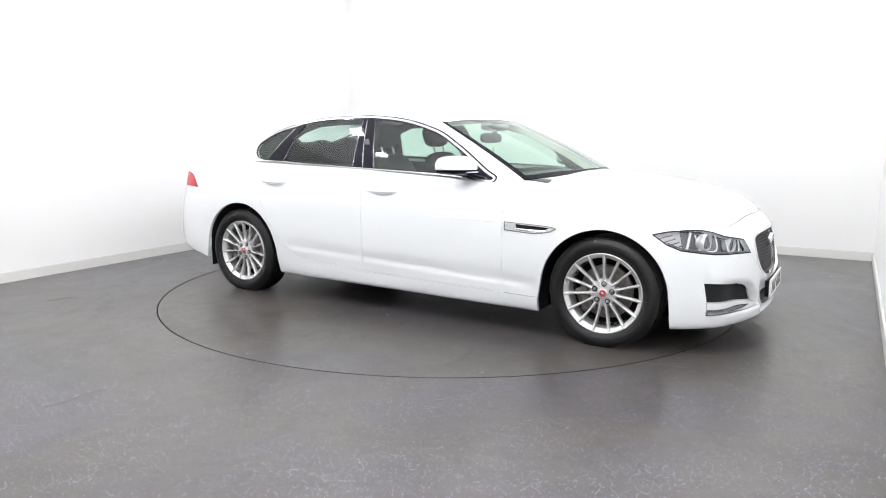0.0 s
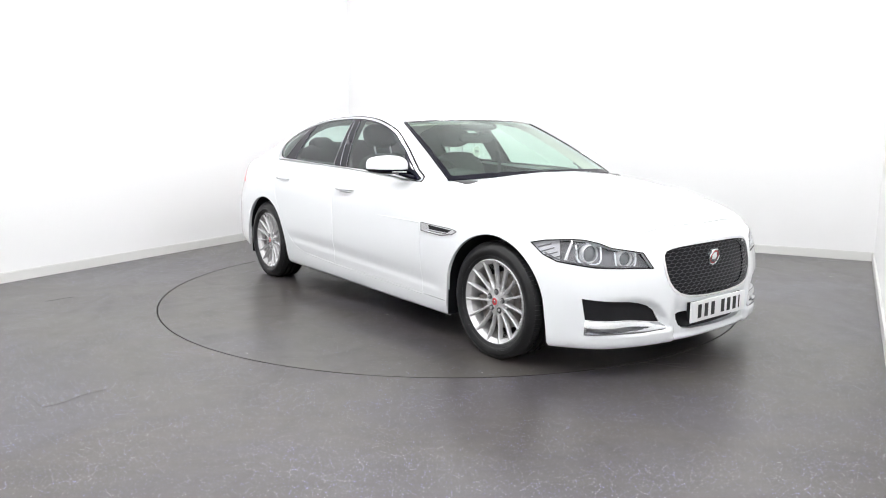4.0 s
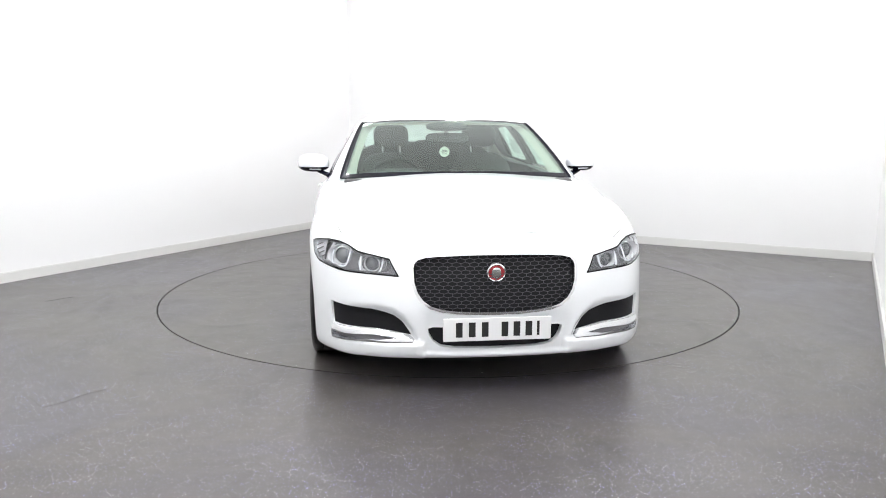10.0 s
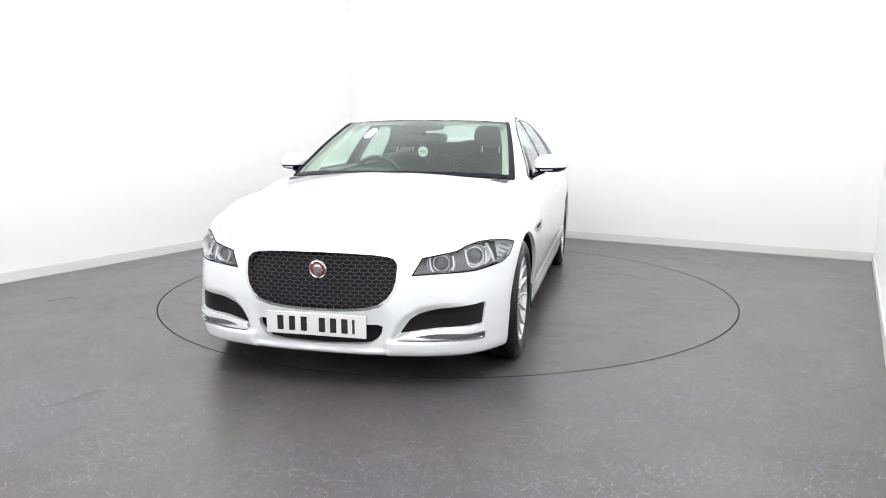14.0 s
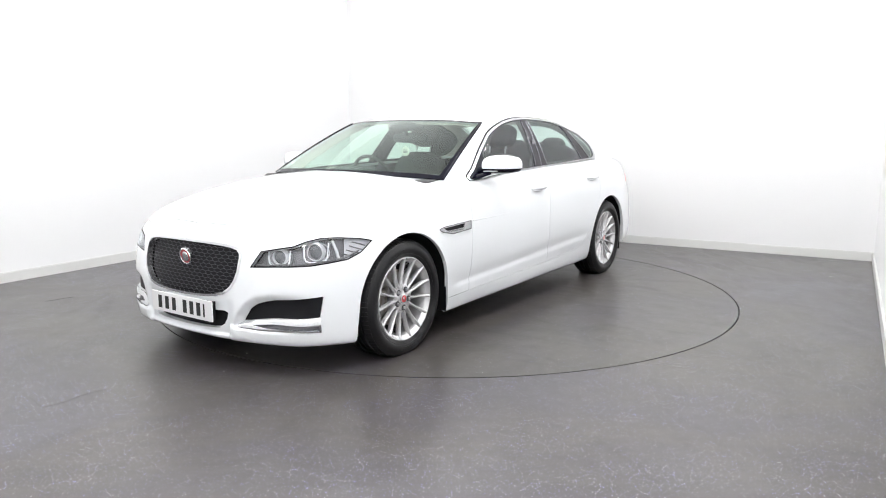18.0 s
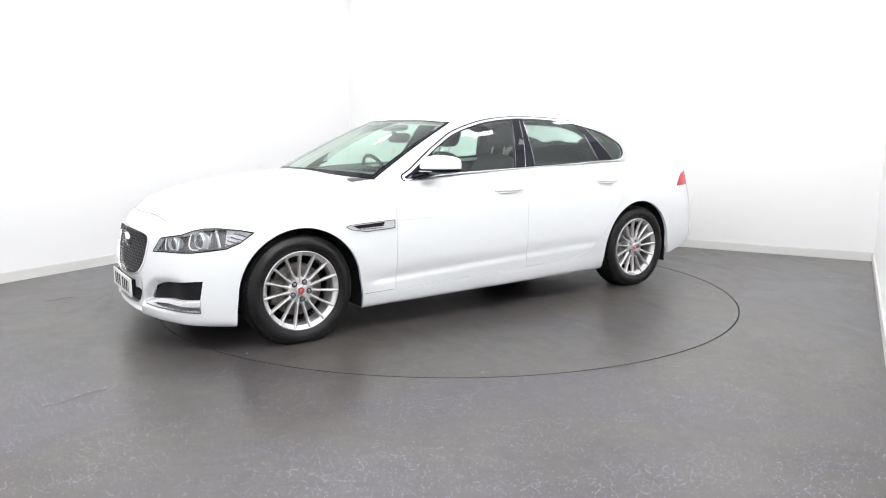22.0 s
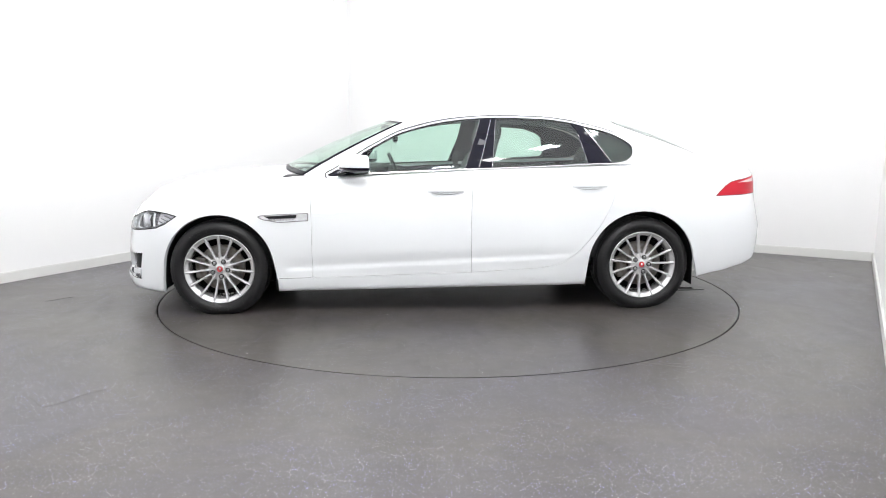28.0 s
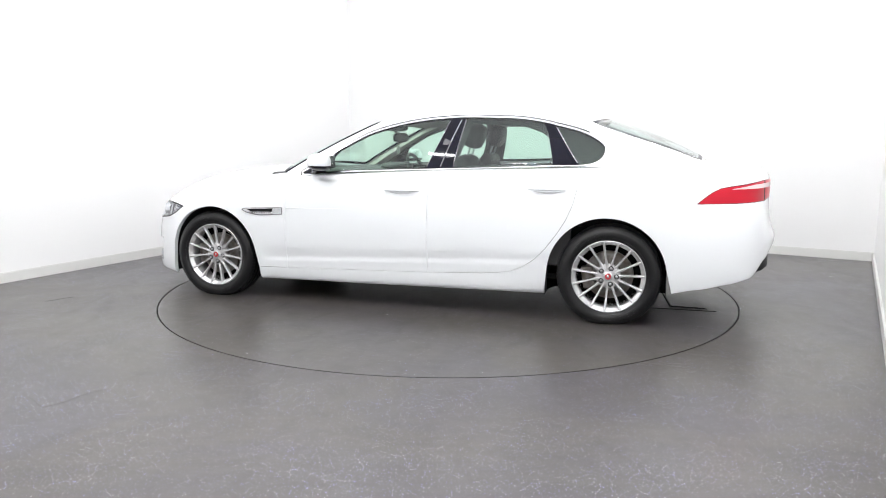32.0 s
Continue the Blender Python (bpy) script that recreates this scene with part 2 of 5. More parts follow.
# ---- the car's skin: two smooth sheets (lower body, greenhouse), cut into panels ----
def spline(points, t):
    """Catmull-Rom through control points (rows), at parameters t in 0..n-1."""
    p = np.asarray(points, float)
    n = len(p)
    t = np.clip(np.asarray(t, float), 0, n - 1)
    i = np.minimum(t.astype(int), n - 2)
    f = (t - i)[:, None]
    a, b, c, d = p[np.maximum(i - 1, 0)], p[i], p[i + 1], p[np.minimum(i + 2, n - 1)]
    return 0.5 * (2 * b + (c - a) * f + (2 * a - 5 * b + 4 * c - d) * f ** 2 + (3 * b - a - 3 * c + d) * f ** 3)


def sheet(grid, uv):
    """Triangles of a grid of points. Columns: place, normal, u, v."""
    du, dv = np.gradient(grid, axis=0), np.gradient(grid, axis=1)
    n = np.cross(du, dv)
    n /= np.linalg.norm(n, axis=2, keepdims=True) + 1e-12
    r, c = grid.shape[:2]
    pts = np.concatenate([grid, n, uv], axis=2).reshape(-1, 8)
    k = np.arange(r * c).reshape(r, c)
    a, b, d, e = k[:-1, :-1].ravel(), k[1:, :-1].ravel(), k[1:, 1:].ravel(), k[:-1, 1:].ravel()
    return pts, np.concatenate([np.stack([a, b, d], 1), np.stack([a, d, e], 1)])


def refine(mesh, f, reach):
    """Split the triangles near the line f = 0 in four."""
    pts, tri = mesh
    near = np.abs(f(pts)[tri]).min(1) < reach
    t = tri[near]
    if not len(t):
        return mesh
    n = len(pts)
    m = [(pts[t[:, i]] + pts[t[:, (i + 1) % 3]]) / 2 for i in range(3)]
    k = len(t)
    ids = [n + i * k + np.arange(k) for i in range(3)]
    new_t = np.concatenate([np.stack(x, 1) for x in ((t[:, 0], ids[0], ids[2]), (t[:, 1], ids[1], ids[0]), (t[:, 2], ids[2], ids[1]), (ids[0], ids[1], ids[2]))])
    return np.concatenate([pts] + m), np.concatenate([tri[~near], new_t])


def cut(mesh, f):
    """The part of a sheet where f < 0."""
    pts, tri = mesh
    if not len(tri):
        return mesh
    g = f(pts)
    inside = (g < 0)[tri]
    count = inside.sum(1)
    out = [tri[count == 3]]
    extra = []
    n = len(pts)
    for want in (1, 2):
        t = tri[count == want]
        if not len(t):
            continue
        ins = inside[count == want]
        lone = np.argmax(ins if want == 1 else ~ins, axis=1)
        t = np.take_along_axis(t, (lone[:, None] + np.arange(3)) % 3, 1)
        a, b, c = t.T
        wb, wc = (g[a] / (g[a] - g[b]))[:, None], (g[a] / (g[a] - g[c]))[:, None]
        extra += [pts[a] + wb * (pts[b] - pts[a]), pts[a] + wc * (pts[c] - pts[a])]
        k = len(t)
        ib, ic = n + np.arange(k), n + k + np.arange(k)
        n += 2 * k
        out += [np.stack([a, ib, ic], 1)] if want == 1 else [np.stack([ib, b, c], 1), np.stack([ib, c, ic], 1)]
    pts = np.concatenate([pts] + extra) if extra else pts
    tri = np.concatenate(out)
    used, inv = np.unique(tri, return_inverse=True)
    return pts[used], inv.reshape(-1, 3)


def inside_of(polygon, project):
    """Signed distance to an outline, negative inside, in a plane given by project(points) -> two columns."""
    p = np.asarray(polygon, float)
    q = np.roll(p, -1, 0)

    def f(pts):
        xy = project(pts)
        best = np.full(len(xy), 1e9)
        odd = np.zeros(len(xy), bool)
        for a, b in zip(p, q):
            d = b - a
            w = np.clip(((xy - a) @ d) / (d @ d + 1e-12), 0, 1)
            best = np.minimum(best, np.hypot(*(xy - a - w[:, None] * d).T))
            cross = (a[1] > xy[:, 1]) != (b[1] > xy[:, 1])
            with np.errstate(divide="ignore", invalid="ignore"):
                odd ^= cross & (xy[:, 0] < (b[0] - a[0]) * (xy[:, 1] - a[1]) / (b[1] - a[1]) + a[0])
        return np.where(odd, -best, best)
    return f


def rounded(polygon, per=6, closed=True):
    """A smooth outline through its points."""
    p = list(polygon)
    n = len(p)
    if closed:
        q = np.asarray([p[-1]] + p + p[:2], float)
        return spline(q, 1 + np.arange(n * per) / per)
    return spline(np.asarray(p, float), np.linspace(0, n - 1, (n - 1) * per + 1))


def opposite(f):
    return lambda pts: -f(pts)


def moved(f, by):
    return lambda pts: f(pts) + by


def both_of(f, g):
    return lambda pts: np.maximum(f(pts), g(pts))


SIDE = lambda p: p[:, [0, 2]]
FRONT = lambda p: p[:, [1, 2]]
TOP = lambda p: p[:, [0, 1]]
NOSE = lambda p: np.stack([p[:, 1] - p[:, 0], p[:, 2]], 1)
TAIL = lambda p: np.stack([p[:, 1] + p[:, 0], p[:, 2]], 1)

FRONT_AXLE, REAR_AXLE, HUB = 1.634, -1.337, 0.318
# plan outline at mid height: x, half width
PLAN = [(2.452, 0.0), (2.448, 0.12), (2.435, 0.26), (2.405, 0.40), (2.352, 0.553), (2.274, 0.710), (2.145, 0.815), (1.98, 0.892), (1.80, 0.922),
        (1.60, 0.930), (1.30, 0.934), (1.0, 0.934), (0.5, 0.935), (0.0, 0.935), (-0.5, 0.935), (-1.0, 0.935), (-1.35, 0.935), (-1.65, 0.925),
        (-1.884, 0.896), (-2.07, 0.845), (-2.21, 0.765), (-2.309, 0.64), (-2.374, 0.46), (-2.41, 0.24), (-2.42, 0.0)]
# upright profiles at some places of that outline (index): height, inset pairs from the lower edge to the shoulder
RISE = {
    0: [(0.165, 0.10), (0.172, 0.035), (0.20, 0.006), (0.27, 0.0), (0.38, 0.002), (0.52, 0.018), (0.65, 0.045), (0.72, 0.085), (0.765, 0.135)],
    3: [(0.160, 0.10), (0.168, 0.035), (0.195, 0.006), (0.27, 0.0), (0.38, 0.002), (0.52, 0.016), (0.64, 0.045), (0.71, 0.085), (0.755, 0.135)],
    5: [(0.150, 0.09), (0.158, 0.03), (0.185, 0.004), (0.27, 0.0), (0.38, 0.002), (0.50, 0.012), (0.62, 0.035), (0.69, 0.07), (0.735, 0.12)],
    7: [(0.145, 0.05), (0.155, 0.02), (0.19, 0.004), (0.28, 0.0), (0.40, 0.0), (0.52, 0.004), (0.63, 0.014), (0.72, 0.045), (0.785, 0.10)],
    9: [(0.150, 0.05), (0.17, 0.03), (0.22, 0.012), (0.33, 0.002), (0.46, 0.0), (0.60, 0.0), (0.72, 0.014), (0.81, 0.055), (0.865, 0.12)],
    11: [(0.160, 0.06), (0.18, 0.042), (0.24, 0.030), (0.31, 0.024), (0.45, 0.004), (0.62, 0.0), (0.76, 0.006), (0.86, 0.030), (0.935, 0.085)],
    14: [(0.175, 0.06), (0.195, 0.042), (0.25, 0.030), (0.32, 0.024), (0.46, 0.004), (0.63, 0.0), (0.80, 0.006), (0.91, 0.035), (1.00, 0.118)],
    16: [(0.190, 0.05), (0.21, 0.035), (0.26, 0.020), (0.34, 0.008), (0.47, 0.0), (0.64, 0.0), (0.80, 0.010), (0.93, 0.050), (1.025, 0.140)],
    17: [(0.222, 0.014), (0.234, 0.009), (0.28, 0.005), (0.355, 0.002), (0.475, 0.0), (0.64, 0.002), (0.80, 0.020), (0.935, 0.066), (1.022, 0.152)],
    18: [(0.264, 0.012), (0.28, 0.010), (0.315, 0.006), (0.38, 0.002), (0.48, 0.0), (0.64, 0.006), (0.80, 0.032), (0.94, 0.085), (1.020, 0.165)],
    19: [(0.300, 0.010), (0.310, 0.006), (0.337, 0.003), (0.39, 0.001), (0.49, 0.002), (0.64, 0.010), (0.80, 0.042), (0.935, 0.090), (1.005, 0.155)],
    20: [(0.334, 0.008), (0.344, 0.004), (0.368, 0.001), (0.43, 0.0), (0.50, 0.002), (0.64, 0.012), (0.80, 0.045), (0.93, 0.075), (0.995, 0.130)],
    21: [(0.436, 0.014), (0.446, 0.009), (0.472, 0.005), (0.518, 0.004), (0.57, 0.003), (0.66, 0.020), (0.80, 0.048), (0.935, 0.066), (0.998, 0.122)],
    22: [(0.490, 0.05), (0.497, 0.022), (0.512, 0.008), (0.54, 0.002), (0.58, 0.004), (0.66, 0.030), (0.80, 0.050), (0.94, 0.055), (1.000, 0.115)],
    24: [(0.490, 0.05), (0.497, 0.022), (0.512, 0.008), (0.54, 0.002), (0.58, 0.004), (0.66, 0.036), (0.82, 0.055), (0.95, 0.050), (1.005, 0.075)],
}
# top line along the middle: x, height
SPINE = [(2.30, 0.795), (2.20, 0.852), (2.05, 0.900), (1.85, 0.940), (1.64, 0.968), (1.40, 0.992), (1.15, 1.005), (0.5, 1.00), (-0.6, 1.02), (-1.3, 1.05),
         (-1.75, 1.066), (-2.05, 1.050), (-2.30, 1.022)]


def ease(a, b, x):
    """0 before a, 1 past b, smooth between (a may be the larger)."""
    f = np.clip((x - a) / (b - a), 0, 1)
    return f * f * (3 - 2 * f)


# scooped pocket round a side intake and its blade
POCKET = [(-1.40, 0.426), (-1.60, 0.430), (-1.76, 0.428), (-1.88, 0.415), (-1.96, 0.380), (-2.02, 0.325), (-2.048, 0.264), (-2.03, 0.238), (-1.80, 0.230), (-1.40, 0.226)]


def sculpt(p):
    """How far the skin draws in at places of its smooth form: bumper pockets, bowl and chin, crease along the doors."""
    flat = p.reshape(-1, 3)
    x, y, z = flat.T
    c = y - x
    front = ease(1.85, 2.0, x)
    out = 0.036 * ease(0.0, 0.050, -inside_of(POCKET, NOSE)(flat)) * ease(-1.42, -1.80, c) * front
    out += 0.015 * ease(0.385, 0.325, y) * ease(0.430, 0.330, z) * ease(0.188, 0.212, z) * front
    out -= 0.012 * ease(0.334, 0.350, y) * ease(0.66, 0.50, y) * ease(0.262, 0.240, z) * ease(2.0, 2.2, x)
    line = 0.314 + (1.017 - x) * 0.040
    out -= 0.0045 * ease(0.022, -0.018, z - line) * ease(1.22, 1.08, x) * ease(-0.98, -0.70, x)
    out += 0.004 * ease(0.10, 0.02, z - line) * ease(-0.002, 0.016, z - line) * ease(1.22, 1.08, x) * ease(-0.98, -0.70, x)
    return out.reshape(p.shape[:-1])


def lower_skin():
    ns, nv = 500, 108
    u = np.linspace(0, len(PLAN) - 1, 6000)
    fine = spline(PLAN, u)
    dense = np.where(fine[1:, 0] > 1.85, 3.2, 1.0)
    run = np.r_[0, np.cumsum(np.hypot(*np.diff(fine, axis=0).T) * dense)]
    u = np.interp(np.linspace(0, run[-1], ns), run, u)
    plan = spline(PLAN, u)
    tan = np.gradient(plan, axis=0)
    tan /= np.linalg.norm(tan, axis=1)[:, None]
    inward = np.stack([tan[:, 1], -tan[:, 0]], 1)
    inward[(inward * plan).sum(1) > 0] *= -1
    keys = sorted(RISE)
    rise = np.array([RISE[k] for k in keys], float)
    w = np.interp(u, keys, np.arange(len(keys)))
    i = np.minimum(w.astype(int), len(keys) - 2)
    f = (w - i)[:, None, None]
    f = f * f * (3 - 2 * f) * 0.5 + f * 0.5
    levels = rise[i] * (1 - f) + rise[i + 1] * f
    sx, sz = np.array(SPINE)[::-1].T
    spine_x = np.clip(plan[:, 0] * 0.935, -2.28, 2.28)
    spine_z = np.interp(spine_x, sx, sz)
    grid = np.zeros((ns, nv, 3))
    uv = np.zeros((ns, nv, 2))
    steps = np.linspace(0, 1, nv)
    for a in range(ns):
        base = [(*(plan[a] + inward[a] * ins), z) for z, ins in levels[a]]
        e = np.array(base[-1])
        c = np.array([spine_x[a], 0, spine_z[a]])
        for q in (0.22, 0.5, 0.78, 1.0):
            p = e + (c - e) * q
            p[2] = e[2] + (c[2] - e[2]) * (1 - (1 - q) ** 2)
            base.append(tuple(p))
        base = np.array(base)
        t = np.interp(steps, [0, 0.72, 1.0], [0, 8.6, len(base) - 1])
        grid[a] = spline(base, t)
        uv[a, :, 0] = u[a]
        uv[a, :, 1] = t
    grid[:, :, :2] += inward[:, None, :] * sculpt(grid)[:, :, None]
    return sheet(grid, uv)


# greenhouse: feet on the belt line and heads on the roof edge, pair by pair from windscreen middle to rear window middle
FEET = [(1.31, 0.0, 0.985), (1.27, 0.25, 0.982), (1.19, 0.52, 0.975), (1.075, 0.745, 0.958), (0.885, 0.848, 0.940), (0.58, 0.838, 0.965), (0.25, 0.828, 0.980),
        (-0.05, 0.822, 0.992), (-0.6, 0.812, 1.012), (-1.05, 0.802, 1.030), (-1.30, 0.800, 1.022), (-1.60, 0.800, 0.995), (-1.87, 0.745, 1.000),
        (-1.93, 0.58, 1.035), (-1.945, 0.30, 1.060), (-1.95, 0.0, 1.066)]
HEADS = [(0.46, 0.0, 1.352), (0.45, 0.22, 1.350), (0.415, 0.42, 1.345), (0.345, 0.598, 1.334), (0.23, 0.610, 1.352), (0.05, 0.595, 1.372), (-0.12, 0.585, 1.382),
         (-0.30, 0.578, 1.387), (-0.60, 0.572, 1.384), (-0.88, 0.578, 1.370), (-1.03, 0.585, 1.350), (-1.12, 0.575, 1.342), (-1.15, 0.545, 1.340),
         (-1.17, 0.44, 1.346), (-1.20, 0.22, 1.358), (-1.21, 0.0, 1.362)]
ROOF = [(0.40, 1.366), (0.2, 1.385), (-0.1, 1.402), (-0.4, 1.408), (-0.7, 1.402), (-1.0, 1.385), (-1.16, 1.371)]


def upper_skin():
    per = 14
    n = len(FEET)
    t = np.linspace(0, n - 1, (n - 1) * per + 1)
    foot, head = spline(FEET, t), spline(HEADS, t)
    rx, rz = np.array(ROOF)[::-1].T
    nv, nr = 26, 14
    grid = np.zeros((len(t), nv + nr, 3))
    uv = np.zeros((len(t), nv + nr, 2))
    for a in range(len(t)):
        v = np.linspace(0, 1, nv)[:, None]
        wall = foot[a] + (head[a] - foot[a]) * v
        d = head[a] - foot[a]
        side = np.interp(t[a], [0, 2.5, 4, 10.5, 12, 15], [0, 0, 1, 1, 0.4, 0])
        out = np.array([0, 0.022, 0]) * side + np.array([0.018, 0, 0.028]) * np.interp(t[a], [0, 3, 4], [0.7, 0.45, 0]) + np.array([-0.012, 0, 0.03]) * np.interp(t[a], [9.5, 11.3, 13, 15], [0, -0.5, 0.8, 1])
        wall = wall + out * (4 * v * (1 - v)) ** 0.9
        mx = np.clip(head[a][0], -1.10, 0.33)
        c = np.array([mx, 0, np.interp(mx, rx, rz)])
        q = np.linspace(0, 1, nr + 1)[1:, None]
        cap = head[a] + (c - head[a]) * q
        cap[:, 2] = head[a][2] + (c[2] - head[a][2]) * (1 - (1 - q[:, 0]) ** 2)
        grid[a] = np.concatenate([wall, cap])
        uv[a, :, 0] = t[a]
        uv[a, :, 1] = np.r_[v[:, 0], 1 + q[:, 0]]
    # soften the fold at the roof edge
    for _ in range(3):
        s = grid.copy()
        s[:, nv - 3:nv + 2] = 0.5 * grid[:, nv - 3:nv + 2] + 0.25 * (grid[:, nv - 4:nv + 1] + grid[:, nv - 2:nv + 3])
        grid = s
    return sheet(grid, uv)


def solid(name, meshes, mat, parent, lip=0.0, label="", mirror=0):
    """Link sheets as one mesh object with their own normals. lip: depth of the turned-in edge; mirror: -1 flips to the other flank, 2 takes both."""
    P, N, T = [], [], []
    n = 0
    for pts, tri in meshes:
        if not len(tri):
            continue
        key = np.round(pts[:, :3], 5)
        _, first_at, inv = np.unique(key, axis=0, return_index=True, return_inverse=True)
        pts, tri = pts[first_at], inv.ravel()[tri]
        tri = tri[(tri[:, 0] != tri[:, 1]) & (tri[:, 1] != tri[:, 2]) & (tri[:, 0] != tri[:, 2])]
        p, nn = pts[:, :3], pts[:, 3:6]
        if lip:
            e = np.concatenate([tri[:, [0, 1]], tri[:, [1, 2]], tri[:, [2, 0]]])
            code = np.sort(e, 1) @ np.array([1 << 24, 1])
            _, idx, cnt = np.unique(code, return_index=True, return_counts=True)
            edge = e[idx[cnt == 1]]
            mids = p[edge].mean(1)
            edge = edge[np.abs(mids[:, 1]) > 2e-4]
            k = len(edge)
            a, b = edge.T
            m = len(p)
            q = np.concatenate([p[a], p[b], p[b] - nn[b] * lip, p[a] - nn[a] * lip])
            en = np.cross(nn[a], p[b] - p[a])
            en /= np.linalg.norm(en, axis=1)[:, None] + 1e-12
            p, nn = np.concatenate([p, q]), np.concatenate([nn] + [-en] * 4)
            i = m + np.arange(k)
            tri = np.concatenate([tri, np.stack([i + k, i, i + 3 * k], 1), np.stack([i + k, i + 3 * k, i + 2 * k], 1)])
        for s in ((1, -1) if mirror == 2 else (mirror or 1,)):
            P.append(p * (1, s, 1))
            N.append(nn * (1, s, 1))
            T.append((tri if s == 1 else tri[:, ::-1]) + n)
            n += len(p)
    P, N, T = np.concatenate(P), np.concatenate(N), np.concatenate(T)
    me = bpy.data.meshes.new(name)
    me.vertices.add(len(P))
    me.vertices.foreach_set("co", P.astype(np.float32).ravel())
    me.loops.add(len(T) * 3)
    me.loops.foreach_set("vertex_index", T.astype(np.int32).ravel())
    me.polygons.add(len(T))
    me.polygons.foreach_set("loop_start", np.arange(0, len(T) * 3, 3, dtype=np.int32))
    me.update(calc_edges=True)
    me.shade_smooth()
    N /= np.linalg.norm(N, axis=1)[:, None] + 1e-12
    me.normals_split_custom_set_from_vertices([tuple(v) for v in N])
    me.materials.append(mat)
    ob = new(name, me)
    ob.parent = parent
    if label:
        ob["label"] = label
    return ob



def shifted(mesh, by):
    """A sheet moved along its normals."""
    pts = mesh[0].copy()
    pts[:, :3] += pts[:, 3:6] * by
    return pts, mesh[1]


def flipped(mesh):
    pts = mesh[0].copy()
    pts[:, 3:6] *= -1
    return pts, mesh[1][:, ::-1]


def joined(bms):
    out = bmesh.new()
    for b in bms:
        me = bpy.data.meshes.new("tmp")
        b.to_mesh(me)
        b.free()
        out.from_mesh(me)
        bpy.data.meshes.remove(me)
    return out


def blob(cx, cy, cz, ax, ay, az, power=2.6, nu=28, nv=18, m=None):
    """A rounded box: a sphere with squarer sides."""
    bm = bmesh.new()
    f = lambda c: math.copysign(abs(c) ** (2 / power), c)
    rows = []
    for j in range(1, nv):
        b = math.pi * (j / nv - 0.5)
        rows.append([bm.verts.new((cx + ax * f(math.cos(b)) * f(math.cos(2 * math.pi * i / nu)), cy + ay * f(math.cos(b)) * f(math.sin(2 * math.pi * i / nu)), cz + az * f(math.sin(b)))) for i in range(nu)])
    lo, hi = bm.verts.new((cx, cy, cz - az)), bm.verts.new((cx, cy, cz + az))
    for p, q in zip(rows, rows[1:]):
        for i in range(nu):
            bm.faces.new((p[i], p[(i + 1) % nu], q[(i + 1) % nu], q[i]))
    for i in range(nu):
        bm.faces.new((lo, rows[0][(i + 1) % nu], rows[0][i]))
        bm.faces.new((hi, rows[-1][i], rows[-1][(i + 1) % nu]))
    if m is not None:
        bm.transform(m)
    return bm


def plate_of(outline, y0, y1, m=None, bevel=0.0):
    """A slab from an outline in x, z, from y0 to y1."""
    bm = bmesh.new()
    a = [bm.verts.new((x, y0, z)) for x, z in outline]
    b = [bm.verts.new((x, y1, z)) for x, z in outline]
    n = len(outline)
    bm.faces.new(a)
    bm.faces.new(b[::-1])
    for i in range(n):
        bm.faces.new((a[i], b[i], b[(i + 1) % n], a[(i + 1) % n]))
    bmesh.ops.recalc_face_normals(bm, faces=bm.faces[:])
    if bevel:
        bmesh.ops.bevel(bm, geom=bm.edges[:], offset=bevel, segments=3, affect="EDGES", profile=0.5)
    if m is not None:
        bm.transform(m)
    return bm


# ---- outlines of the panels ----
def arch(cx, cz, r, front, back, low):
    """Wheel opening: a round top on nearly straight legs."""
    a = np.radians(np.linspace(8, 172, 40))
    top = [(cx + r * math.cos(t), cz + r * math.sin(t)) for t in a]
    return [(cx + front, low), (cx + front - 0.004, cz - 0.08)] + top + [(cx - back + 0.004, cz - 0.08), (cx - back, low)]


ARCHES = [arch(1.632, 0.318, 0.378, 0.392, 0.402, 0.0), arch(-1.320, 0.322, 0.384, 0.398, 0.418, 0.0)]
HEADLAMP = [(-1.905, 0.563), (-1.70, 0.570), (-1.476, 0.575), (-1.348, 0.585), (-1.21, 0.598), (-1.112, 0.628), (-1.017, 0.686), (-1.122, 0.704), (-1.284, 0.714),
            (-1.40, 0.712), (-1.50, 0.698), (-1.59, 0.675), (-1.70, 0.662), (-1.822, 0.646)]
FOG = [(-1.388, 0.421), (-1.56, 0.412), (-1.72, 0.402), (-1.80, 0.390), (-1.86, 0.374), (-1.905, 0.350), (-1.965, 0.282), (-1.73, 0.300), (-1.415, 0.312)]
BLADE = [(-1.415, 0.310), (-1.73, 0.299), (-1.955, 0.281), (-2.000, 0.262), (-2.004, 0.250), (-1.79, 0.242), (-1.41, 0.236)]
BLADE_SLOT = [(-1.43, 0.272), (-1.75, 0.268), (-1.90, 0.259), (-1.79, 0.249), (-1.42, 0.243)]
GRILLE = [(-0.05, 0.667), (0.0, 0.667), (0.15, 0.665), (0.27, 0.660), (0.335, 0.653), (0.37, 0.643), (0.386, 0.626), (0.391, 0.605), (0.388, 0.54), (0.375, 0.495),
          (0.350, 0.458), (0.312, 0.430), (0.26, 0.415), (0.19, 0.407), (0.1, 0.402), (0.0, 0.401), (-0.05, 0.401)]
INTAKE = [(-0.05, 0.327), (0.2, 0.327), (0.305, 0.327), (0.328, 0.318), (0.322, 0.288), (0.304, 0.258), (0.268, 0.234), (0.2, 0.225), (0.0, 0.221), (-0.05, 0.221)]
